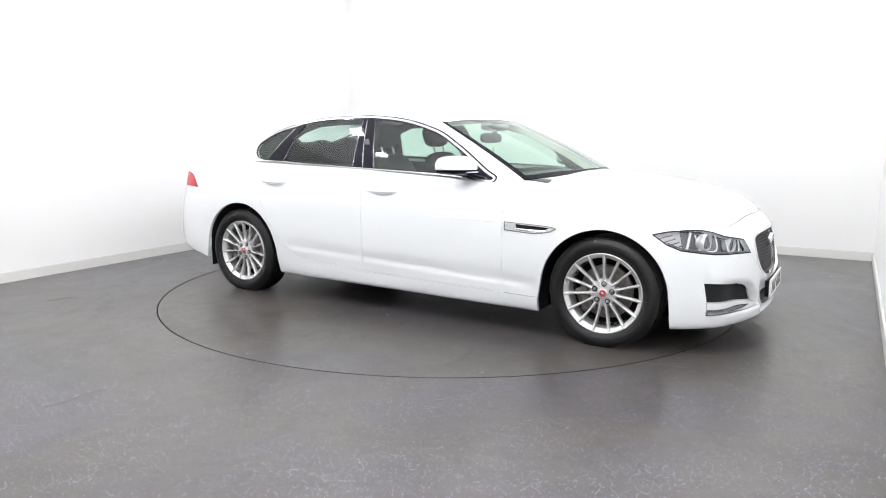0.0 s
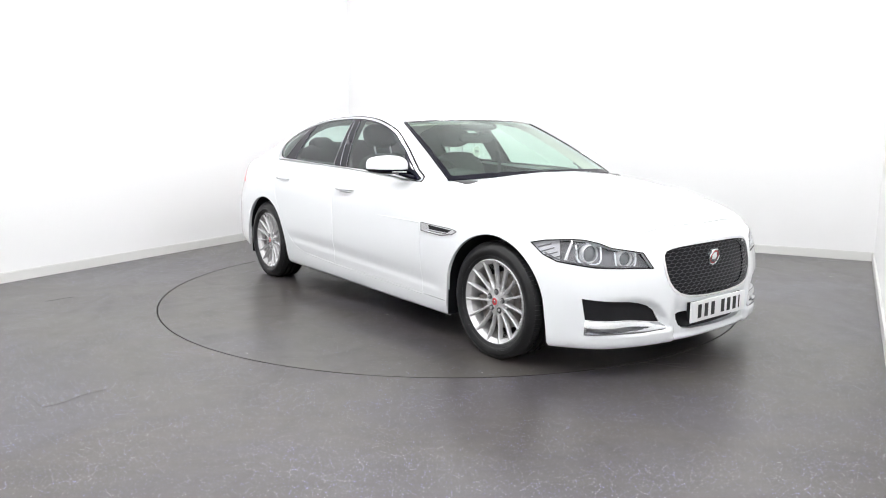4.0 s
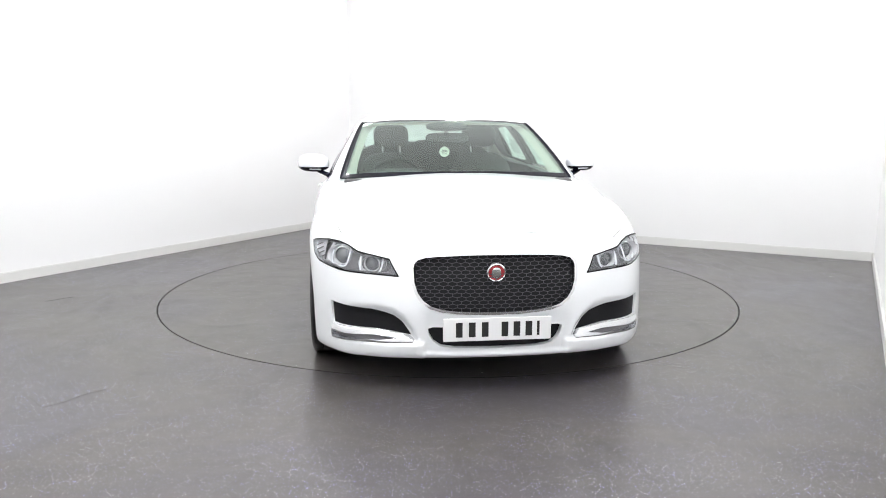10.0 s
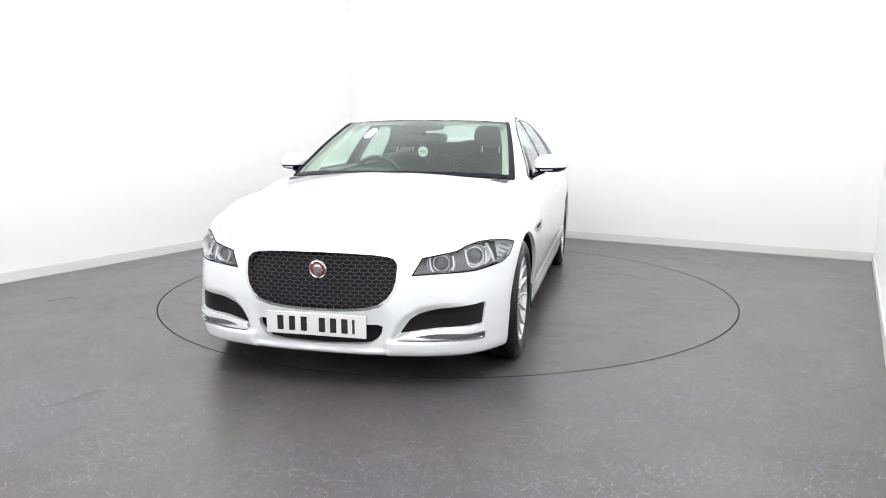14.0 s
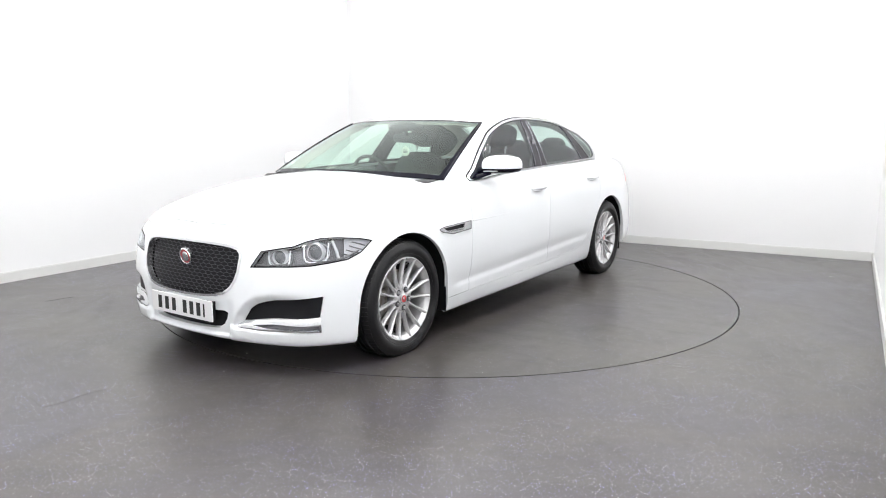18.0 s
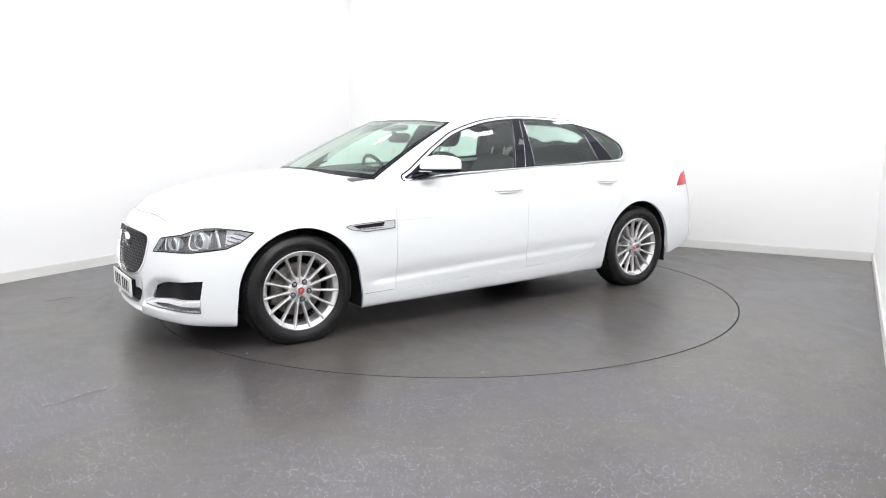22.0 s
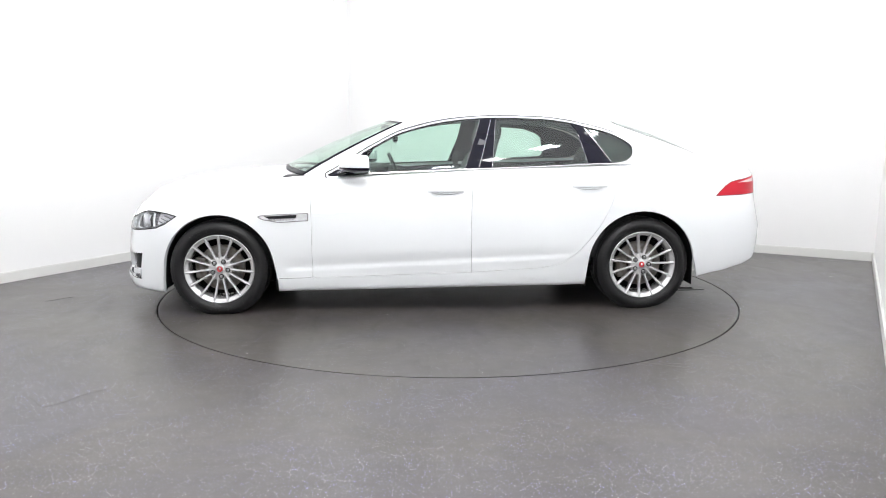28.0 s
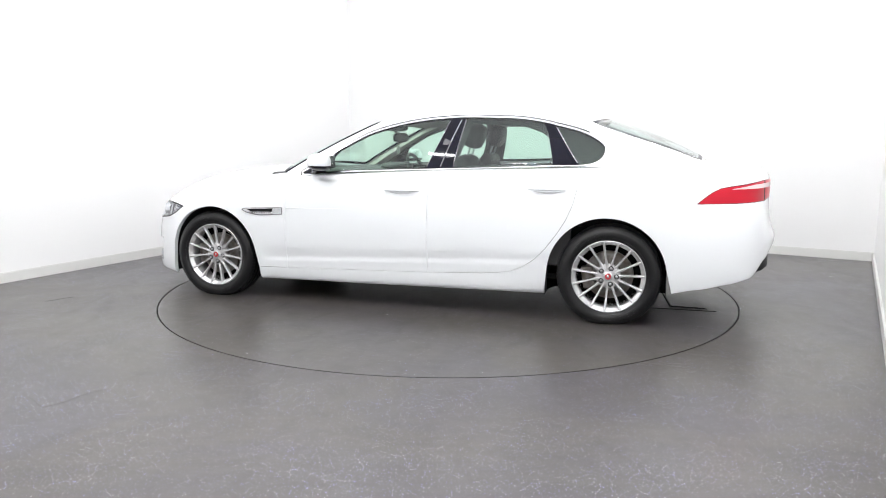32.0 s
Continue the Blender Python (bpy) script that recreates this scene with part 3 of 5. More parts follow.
BONNET = [(2.325, -0.05), (2.325, 0.0), (2.311, 0.164), (2.275, 0.44), (2.25, 0.55), (2.205, 0.645), (2.10, 0.735), (1.95, 0.78), (1.8, 0.793), (1.5, 0.795), (1.2, 0.78),
          (1.10, 0.765), (1.19, 0.53), (1.28, 0.25), (1.325, 0.0), (1.325, -0.05)]
FRONT_DOOR = [(1.006, 1.2), (1.002, 0.931), (0.994, 0.62), (0.996, 0.40), (1.000, 0.256), (-0.107, 0.282), (-0.101, 0.613), (-0.108, 0.80), (-0.122, 0.994), (-0.13, 1.2)]
REAR_DOOR = [(-0.13, 1.2), (-0.122, 0.994), (-0.108, 0.80), (-0.101, 0.613), (-0.107, 0.282), (-0.60, 0.308), (-0.70, 0.328), (-0.77, 0.357), (-0.85, 0.410), (-0.924, 0.487), (-1.0, 0.59), (-1.057, 0.685),
             (-1.10, 0.79), (-1.125, 0.90), (-1.13, 1.2)]
VENT = [(1.358, 0.684), (1.335, 0.692), (1.287, 0.697), (1.013, 0.708), (1.014, 0.654), (1.215, 0.643), (1.317, 0.661), (1.345, 0.674)]
VENT_SLOT = [(1.312, 0.686), (1.09, 0.697), (1.098, 0.672), (1.275, 0.668)]
TAILLAMP = [(-1.857, 0.805), (-1.90, 0.842), (-1.948, 0.878), (-1.998, 0.903), (-2.06, 0.915), (-2.127, 0.924), (-2.271, 0.948), (-2.5, 0.955), (-2.5, 0.84), (-2.317, 0.826),
            (-2.282, 0.815), (-2.091, 0.808)]
TAIL_CLEAR = [(-2.06, 0.896), (-2.15, 0.912), (-2.22, 0.924), (-2.5, 0.940), (-2.5, 0.910), (-2.25, 0.899), (-2.15, 0.897)]
DAYLIGHT = [(0.868, 0.953), (0.578, 0.979), (0.25, 0.992), (-0.051, 1.002), (-0.616, 1.022), (-0.913, 1.036), (-1.109, 1.041), (-1.204, 1.053), (-1.256, 1.084), (-1.274, 1.125),
            (-1.262, 1.168), (-1.169, 1.227), (-1.066, 1.264), (-0.946, 1.293), (-0.870, 1.312), (-0.720, 1.336), (-0.567, 1.346), (-0.303, 1.352), (-0.170, 1.346), (-0.022, 1.333),
            (0.121, 1.311), (0.265, 1.277), (0.408, 1.231), (0.549, 1.157), (0.640, 1.105), (0.811, 0.995)]
B_PILLAR = [(-0.024, 0.9), (-0.216, 1.4), (-0.313, 1.4), (-0.247, 0.9)]
D_PILLAR = [(-0.962, 0.95), (-0.950, 1.038), (-0.896, 1.244), (-0.858, 1.312), (-0.85, 1.36), (-0.905, 1.36), (-0.939, 1.292), (-1.118, 1.041), (-1.17, 0.95)]
SAIL = [(0.9, 0.9), (0.70, 0.9), (0.70, 0.985), (0.600, 1.145), (0.9, 1.3)]
BACKLIGHT = [(11.75, 0.965), (12.10, 0.80), (12.35, 0.62), (12.67, 0.38), (12.98, 0.13), (13.3, 0.06), (15.5, 0.04), (15.5, 0.955), (13.0, 0.965)]
CABIN = [(1.26, -0.05), (1.26, 0.0), (1.20, 0.28), (1.11, 0.52), (0.99, 0.715), (0.85, 0.79), (0.5, 0.785), (-0.6, 0.76), (-1.1, 0.745), (-1.4, 0.70), (-1.62, 0.62), (-1.74, 0.48), (-1.80, 0.2), (-1.80, -0.05)]

# ---- the saloon ----
car = tagged(new("car"), "white four-door saloon car with silver multi-spoke wheels, parked on the turntable", "car")
low, high = lower_skin(), upper_skin()
GAPW = 0.0013


def take(sheet_in, f, gap=0.0, levels=1):
    """Part a sheet along f = 0: the inside, the rest."""
    for k in range(levels):
        sheet_in = refine(sheet_in, f, 0.02 / 2 ** k)
    return cut(sheet_in, moved(f, gap)), cut(sheet_in, moved(opposite(f), gap))


def flank(name, sheets, mat, lip=0.0, label="", parent=car):
    return [solid(name, sheets, mat, parent if not isinstance(parent, list) else parent[k], lip, label, s) for k, s in enumerate((1, -1))]


whole_low = low
for a in ARCHES:
    _, low = take(low, inside_of(a, SIDE), levels=2)
_, low = take(low, both_of(inside_of(CABIN, TOP), lambda p: 0.9 - p[:, 2]))
lamp_f = both_of(inside_of(HEADLAMP, NOSE), lambda p: 1.5 - p[:, 0])
lamp_skin, low = take(low, lamp_f, levels=2)
fog_skin, low = take(low, both_of(inside_of(FOG, NOSE), lambda p: 1.5 - p[:, 0]), levels=2)
blade_skin, low = take(low, both_of(inside_of(BLADE, NOSE), lambda p: 1.5 - p[:, 0]), levels=2)
grille_f = both_of(inside_of(GRILLE, FRONT), lambda p: 2.1 - p[:, 0])
grille_skin, low = take(low, grille_f, levels=2)
surround_skin, low = take(low, moved(grille_f, -0.013), levels=2)
intake_skin, low = take(low, both_of(inside_of(INTAKE, FRONT), lambda p: 2.1 - p[:, 0]), levels=2)
tail_skin, low = take(low, both_of(inside_of(TAILLAMP, SIDE), lambda p: 0.30 - p[:, 1]), levels=2)
vent_f = both_of(inside_of(VENT, SIDE), lambda p: 0.5 - p[:, 1])
vent_skin, low = take(low, vent_f, levels=2)
bonnet_skin, low = take(low, both_of(inside_of(BONNET, TOP), lambda p: 0.66 - p[:, 2]), 0.0016, 2)
door_side = lambda p: 0.6 - p[:, 1]
front_door_skin, low = take(low, both_of(inside_of(FRONT_DOOR, SIDE), door_side), GAPW, 2)
rear_door_skin, low = take(low, both_of(inside_of(REAR_DOOR, SIDE), door_side), GAPW, 2)
nose_skin, low = take(low, lambda p: np.maximum(1.86 - p[:, 0], p[:, 2] - 0.70 - np.maximum(0, p[:, 0] - 2.1)))
rear_skin, low = take(low, lambda p: np.maximum(p[:, 0] + 1.72, p[:, 2] - 0.76))
boot_skin, low = take(low, lambda p: np.maximum(p[:, 0] + 1.86, 8.35 - p[:, 7]), 0.0014)

solid("body_shell", [low], PAINT, car, 0.022, mirror=2)
solid("bonnet", [bonnet_skin], PAINT, car, 0.018, mirror=2)
solid("front_bumper", [nose_skin], PAINT, car, 0.028, mirror=2)
solid("rear_bumper", [rear_skin], PAINT, car, 0.022, mirror=2)
solid("boot_lid", [boot_skin], PAINT, car, 0.018, mirror=2)
front_doors = flank("front_door", [front_door_skin], PAINT, 0.022)
rear_doors = flank("rear_door", [rear_door_skin], PAINT, 0.022)

# inner dark shell behind the shut lines, and floor pan
inner = shifted(cut(whole_low, lambda p: np.maximum(p[:, 7] - 8.9, np.maximum(p[:, 0] - 2.30, -2.30 - p[:, 0]))), -0.024)
for a in ARCHES:
    inner = cut(inner, opposite(inside_of(a, SIDE)))
inner = cut(inner, opposite(both_of(inside_of(CABIN, TOP), lambda p: 0.9 - p[:, 2])))
inner = cut(inner, opposite(both_of(inside_of(HEADLAMP, NOSE), lambda p: 1.5 - p[:, 0])))
inner = cut(inner, opposite(both_of(inside_of([(-1.36, 0.44), (-2.03, 0.40), (-2.03, 0.22), (-1.38, 0.22)], NOSE), lambda p: 1.5 - p[:, 0])))
solid("inner_shell", [inner, flipped(inner)], DARK, car, label="black inner shell", mirror=2)
pan = [(2.28, 0.0), (2.25, 0.45), (2.10, 0.68), (1.95, 0.70), (1.30, 0.62), (1.22, 0.85), (-0.90, 0.85), (-0.98, 0.62), (-1.66, 0.62), (-1.67, 0.0)]
part("underbody", prism(pan + [(x, -y) for x, y in pan[-2:0:-1]], 0.185, 0.26), DARK, car)
pan = [(-1.66, 0.0), (-1.66, 0.70), (-2.05, 0.66), (-2.22, 0.45), (-2.26, 0.0)]
back_pan = prism(pan + [(x, -y) for x, y in pan[-2:0:-1]], 0.30, 0.36)
for v in back_pan.verts:
    v.co.z += 0.16 * max(0.0, -1.66 - v.co.x) / 0.6
part("boot_floor", back_pan, DARK, car)

# wheel housings
for cx, cz, r in ((1.632, 0.318, 0.385), (-1.314, 0.322, 0.391)):
    for s in (1, -1):
        bm = bmesh.new()
        rows = []
        for k in range(25):
            t = math.pi * k / 24
            x = cx + r * math.cos(t)
            edge = np.interp(x, [p[0] for p in PLAN[::-1]], [p[1] for p in PLAN[::-1]]) - 0.028
            rows.append([bm.verts.new((x, s * y, cz + r * math.sin(t) if 0 < k < 24 else 0.17)) for y in (edge, 0.78, 0.60)])
        for p, q in zip(rows, rows[1:]):
            for j in range(2):
                bm.faces.new((p[j], p[j + 1], q[j + 1], q[j]))
        bm.faces.new([w[2] for w in rows])
        smooth(part("wheel_housing", bm, TRIM, car, "black plastic wheel arch liner"))

# ---- greenhouse ----
screen_skin, high = take(high, lambda p: np.maximum((p[:, 6] - 3.10) * 0.2, (p[:, 7] - 0.985) * 0.75), levels=2)
pane, frit = take(screen_skin, lambda p: -np.minimum.reduce([(2.92 - p[:, 6]) * 0.2, (0.955 - p[:, 7]) * 0.75, (p[:, 7] - 0.05) * 0.75]), levels=2)
part_screen = solid("windscreen", [pane], SCREEN, car, label="green-tinted windscreen", mirror=2)
solid("screen_border", [frit], FRIT, car, 0.006, "black windscreen border", 2)
rear_glass, high = take(high, inside_of(BACKLIGHT, lambda p: p[:, [6, 7]]))
rear_pane, rear_frit = take(rear_glass, moved(inside_of(BACKLIGHT, lambda p: p[:, [6, 7]]), 0.035))
solid("rear_window", [rear_pane], REARGLASS, car, label="green-tinted rear window", mirror=2)
solid("rear_window_border", [rear_frit], FRIT, car, 0.006, "black rear window border", 2)
light_f = both_of(inside_of(rounded(DAYLIGHT, 3), SIDE), lambda p: 0.4 - p[:, 1])
windows, high = take(high, light_f, levels=2)
high = refine(high, moved(light_f, -0.030), 0.012)
inner_seal, high = take(high, moved(light_f, -0.004), levels=0)
bright, high = take(high, moved(light_f, -0.017), levels=0)
seal, high = take(high, moved(light_f, -0.026), levels=0)
flank("glass_seal", [inner_seal], TRIM, 0.012)
tail_ring, high = take(high, both_of(moved(light_f, -0.044), lambda p: p[:, 0] + 1.17), levels=1)
solid("roof", [high, cut(seal, lambda p: np.maximum(np.maximum(p[:, 2] - 1.09, p[:, 0] - 0.55), -1.17 - p[:, 0]))], PAINT, car, 0.02, mirror=2)
flank("window_trim", [shifted(bright, 0.003), shifted(tail_ring, 0.003), shifted(cut(seal, lambda p: p[:, 0] + 1.17), 0.003)], BRIGHT, 0.012, "bright metal strip round the side windows")
flank("window_seal", [cut(seal, lambda p: np.maximum(np.minimum(1.09 - p[:, 2], 0.55 - p[:, 0]), -1.17 - p[:, 0]))], TRIM, 0.012)
b_post, windows = take(windows, inside_of(B_PILLAR, SIDE), levels=2)
d_post, windows = take(windows, inside_of(D_PILLAR, SIDE), levels=2)
sail, windows = take(windows, inside_of(SAIL, SIDE), levels=2)
flank("centre_pillar", [shifted(b_post, 0.003)], GLOSSBLACK, 0.012, "gloss black centre pillar")
flank("rear_pillar_trim", [shifted(d_post, 0.003)], GLOSSBLACK, 0.012, "gloss black pillar trim")
flank("mirror_base_trim", [shifted(sail, 0.003)], GLOSSBLACK, 0.012)
flank("window", [cut(windows, lambda p: -0.1 - p[:, 0])], SIDEGLASS, label="green-tinted door glass", parent=front_doors)
flank("window", [cut(windows, lambda p: np.maximum(p[:, 0] + 0.1, -1.0 - p[:, 0] + (p[:, 2] - 1.04) * 0.4))], SIDEGLASS, label="green-tinted door glass", parent=rear_doors)
flank("quarter_window", [cut(windows, lambda p: p[:, 0] + 1.0 - (p[:, 2] - 1.04) * 0.4)], SIDEGLASS, label="green-tinted quarter light")
# pale lining behind the painted roof and pillars
lining = cut(shifted(upper_skin(), -0.022), moved(opposite(light_f), 0.012))
lining = cut(lining, lambda p: -np.maximum(p[:, 6] - 2.93, p[:, 7] - 0.935))
lining = cut(lining, opposite(inside_of(BACKLIGHT, lambda p: p[:, [6, 7]])))
solid("headlining", [flipped(lining)], HEADLINER, car, label="pale fabric roof lining", mirror=2)
inner_post = cut(shifted(upper_skin(), -0.03), both_of(inside_of([(-0.07, 0.9), (-0.17, 1.36), (-0.32, 1.36), (-0.20, 0.9)], SIDE), lambda p: 0.4 - p[:, 1]))
flank("inner_pillar", [flipped(inner_post), inner_post], DASH)

# dark inner frames of the rear doors and quarter lights
REAR_OPENING = [(-0.27, 1.02), (-0.60, 1.03), (-0.915, 1.045), (-0.934, 1.078), (-0.930, 1.165), (-0.900, 1.212), (-0.848, 1.25), (-0.725, 1.290), (-0.55, 1.305), (-0.34, 1.308), (-0.32, 1.2)]
frame_skin = cut(shifted(upper_skin(), -0.026), both_of(moved(light_f, -0.01), lambda p: p[:, 0] + 0.22))
frame_skin, _ = take(frame_skin, opposite(inside_of(REAR_OPENING, SIDE)), levels=2)
flank("inner_window_frame", [flipped(frame_skin), frame_skin], DASH)


def side_y(x, z):
    """Half width of the lower skin at a place on the flank."""
    p = whole_low[0][(whole_low[0][:, 1] > 0.6)]
    return float(p[((p[:, 0] - x) ** 2 + (p[:, 2] - z) ** 2).argmin(), 1])


# a fine crease running back from the wing vent
for k, s in enumerate((1, -1)):
    xs = np.linspace(0.985, 0.42, 24)
    run = [(x, s * (side_y(x, 0.703) - 0.0015), 0.703 + 0.012 * (0.985 - x)) for x in xs]
    smooth(part("crease", tube(run, [0.0048 * (1 - 0.8 * i / 23) for i in range(24)], 8), PAINT, front_doors[k]), 60)


# joint between the front wing and the sill
for s in (1, -1):
    xs = np.linspace(1.010, 1.226, 12)
    part("sill_joint", tube([(x, s * (side_y(x, 0.256 - 0.02 * (x - 1.0)) - 0.0006), 0.256 - 0.02 * (x - 1.0)) for x in xs], 0.0017, 6), LAMPGREY, car)


def glass_y(x, z):
    """Half width of the greenhouse at a place on its side."""
    p = GREENHOUSE[(GREENHOUSE[:, 1] > 0.4) & (GREENHOUSE[:, 7] < 1.0)]
    return float(p[((p[:, 0] - x) ** 2 + (p[:, 2] - z) ** 2).argmin(), 1])


GREENHOUSE = upper_skin()[0]
# black mouldings along the sides of the windscreen
for s in (1, -1):
    run = []
    for v in np.linspace(0.02, 0.97, 16):
        d = (GREENHOUSE[:, 6] - 3.06) ** 2 + (GREENHOUSE[:, 7] - v) ** 2
        p = GREENHOUSE[d.argmin()]
        run.append(Vector((p[:3] + p[3:6] * 0.002) * (1, s, 1)))
    smooth(part("screen_moulding", tube(run, 0.0085, 8, flat=0.7), FRIT, car, "black moulding beside the windscreen"), 60)
# fine bright strips on the pillar edges, partly highlights on seals modelled as tubes
for s in (1, -1):
    for (x0, z0), (x1, z1), r in (((-0.166, 1.010), (-0.268, 1.338), 0.0017), ((-0.259, 1.014), (-0.303, 1.338), 0.0014), ((-0.070, 1.010), (-0.190, 1.338), 0.0010), ((-1.108, 1.050), (-0.950, 1.280), 0.0022), ((-0.938, 1.044), (-0.892, 1.240), 0.0010)):
        xs, zs = np.linspace(x0, x1, 13), np.linspace(z0, z1, 13)
        bow = np.polyval(np.polyfit(zs, [glass_y(x, z) for x, z in zip(xs, zs)], 2), zs)
        run = [(x, s * (y + 0.005), z) for x, y, z in zip(xs, bow, zs)]
        part("pillar_strip_glint", tube(run, r, 6), BRIGHT, car, "fine bright strip and modelled highlight on the pillar edge")


# ---- front: grille, lamps, intakes ----
flatnose = whole_low[0][(whole_low[0][:, 0] > 2.0) & (whole_low[0][:, 2] < 0.78)]


def nose_x(y, z):
    """How far forward the skin reaches at a height and half width."""
    d = (flatnose[:, 1] - abs(y)) ** 2 + (flatnose[:, 2] - z) ** 2
    k = np.argpartition(d, 6)[:6]
    w = 1 / (d[k] + 1e-6)
    return float((flatnose[k, 0] * w).sum() / w.sum())


solid("grille_backing", [shifted(grille_skin, -0.035)], TRIM, car, mirror=2)
solid("grille_surround", [shifted(surround_skin, 0.004)], CHROME, car, 0.03, "bright metal grille surround", 2)
solid("intake_backing", [shifted(intake_skin, -0.03)], TRIM, car, mirror=2)


def honeycomb():
    """Flattened hexagons of wire over the grille opening."""
    f = inside_of(GRILLE, lambda p: p)
    bm = bmesh.new()
    w, h = 0.0420, 0.0236
    done = set()

    def strut(p, q):
        key = tuple(sorted(((round(p[0], 4), round(p[1], 4)), (round(q[0], 4), round(q[1], 4)))))
        if key in done:
            return
        done.add(key)
        m = np.array([[abs((p[0] + q[0]) / 2), (p[1] + q[1]) / 2]])
        if f(m)[0] > -0.003:
            return
        a, b = Vector((nose_x(*p) - 0.012, *p)), Vector((nose_x(*q) - 0.012, *q))
        d = (b - a).normalized()
        side = Vector((1, 0, 0)).cross(d) * 0.0017
        deep = Vector((0.007, 0, 0))
        v = [bm.verts.new(c) for c in (a + side, a - side, b - side, b + side, a + side - deep, a - side - deep, b - side - deep, b + side - deep)]
        for k in ((0, 1, 2, 3), (1, 0, 4, 5), (3, 2, 6, 7)):
            bm.faces.new([v[i] for i in k])

    for i in range(-11, 12):
        for j in range(-8, 9):
            cy = (i + 0.5 * (j % 2)) * w
            cz = 0.534 + j * h * 0.75
            c = [(cy, cz + h / 2), (cy + w / 2, cz + h / 4), (cy + w / 2, cz - h / 4), (cy, cz - h / 2), (cy - w / 2, cz - h / 4), (cy - w / 2, cz + h / 4)]
            for k in range(6):
                strut(c[k], c[(k + 1) % 6])
    return bm


GRILLEWIRE = material("grille_wire", (0.08, 0.08, 0.09), 0.28, 0.5)
part("grille_mesh", honeycomb(), GRILLEWIRE, car, "dark honeycomb grille mesh")


def badge(parent, radius, m):
    """A round emblem: bright ring, red face, plain silver shape."""
    ring = part("emblem", lathe([(radius * 0.80, 0.0), (radius * 0.82, 0.008), (radius * 0.92, 0.011), (radius, 0.006), (radius, -0.01)], 40), CHROME, parent, "round emblem with a red face")
    ring.matrix_basis = m
    face = part("emblem_face", lathe([(0.0, 0.006), (radius * 0.5, 0.005), (radius * 0.82, 0.003)], 40), BADGE_RED, ring)
    mark = part("emblem_mark", blob(0, 0.006, 0, radius * 0.5, 0.006, radius * 0.58, 2.2, 16, 10), CHROME, ring)
    return ring


gx = nose_x(0, 0.586)
badge(car, 0.047, pose(gx - 0.016, 0, 0.586, 0, 0, -90) @ pose(0, 0, 0, -12, 0, 0))

# number plate with plain bars for its characters
plate = part("number_plate", box(2.449, 2.459, -0.26, 0.26, 0.266, 0.377, bevel=0.003), PLATE, car, "white number plate with black bars")
part("plate_holder", box(2.425, 2.4488, -0.25, 0.25, 0.272, 0.371), TRIM, car)
for y in (-0.184, -0.122, -0.060, 0.035, 0.093, 0.151, 0.197):
    w = 0.016 if y < 0.18 else 0.006
    part("plate_bar", box(2.4588, 2.4600, y - w, y + w, 0.286, 0.357), INK, plate)

fog_back = flank("intake_mesh", [shifted(fog_skin, -0.014)], TRIM, label="black side intake")
blade_slot, blade_rim = take(blade_skin, inside_of(BLADE_SLOT, NOSE), levels=2)


def rolled(mesh):
    """The blade's skin swelled out between its upper and lower edge."""
    pts = mesh[0].copy()
    c = pts[:, 1] - pts[:, 0]
    top, foot = np.interp(c, [-2.0, -1.955, -1.415], [0.264, 0.281, 0.310]), np.interp(c, [-2.0, -1.79, -1.41], [0.250, 0.242, 0.236])
    f = np.clip((pts[:, 2] - (top + foot) / 2) / np.maximum(top - foot, 0.01) * 2, -1, 1)
    pts[:, :3] += pts[:, 3:6] * (0.004 + 0.006 * (1 - f * f))[:, None]
    pts[:, 5] += 0.8 * f
    pts[:, 3:6] /= np.linalg.norm(pts[:, 3:6], axis=1)[:, None]
    return pts, mesh[1]


flank("intake_blade", [rolled(blade_rim)], BLADEMETAL, 0.03, "bright metal intake blade")
flank("intake_slot", [shifted(blade_slot, -0.012)], LAMPGREY, 0.0)

PROJECTOR = material("projector_glass", (0.20, 0.21, 0.22), 0.10, 0.3)
# headlamps: lens over a grey housing with two round projectors and bright bent strips
lamps = flank("headlamp", [lamp_skin], LENS, 0.006, "clear headlamp with two round projectors")
flank("lamp_housing", [shifted(lamp_skin, -0.045)], HOUSING, 0.0, parent=lamps)
lamp_edge = cut(lamp_skin, moved(opposite(lamp_f), -0.0065))
flank("lamp_edge", [shifted(lamp_edge, 0.001)], TRIM, 0.0, parent=lamps)
flank("outer_reflector", [shifted(cut(lamp_skin, lambda p: -1.225 - (p[:, 1] - p[:, 0])), -0.022)], LAMPPALE, 0.0, parent=lamps)
pts_lamp = lamp_skin[0]


def on_lamp(c, z, deep):
    """A place behind the lens at the slanting coordinate c and height z."""
    d = (NOSE(pts_lamp)[:, 0] - c) ** 2 + (pts_lamp[:, 2] - z) ** 2
    k = np.argpartition(d, 6)[:6]
    w = 1 / (d[k] + 1e-6)
    p = (pts_lamp[k] * w[:, None]).sum(0) / w.sum()
    return Vector(p[:3] - p[3:6] * deep)


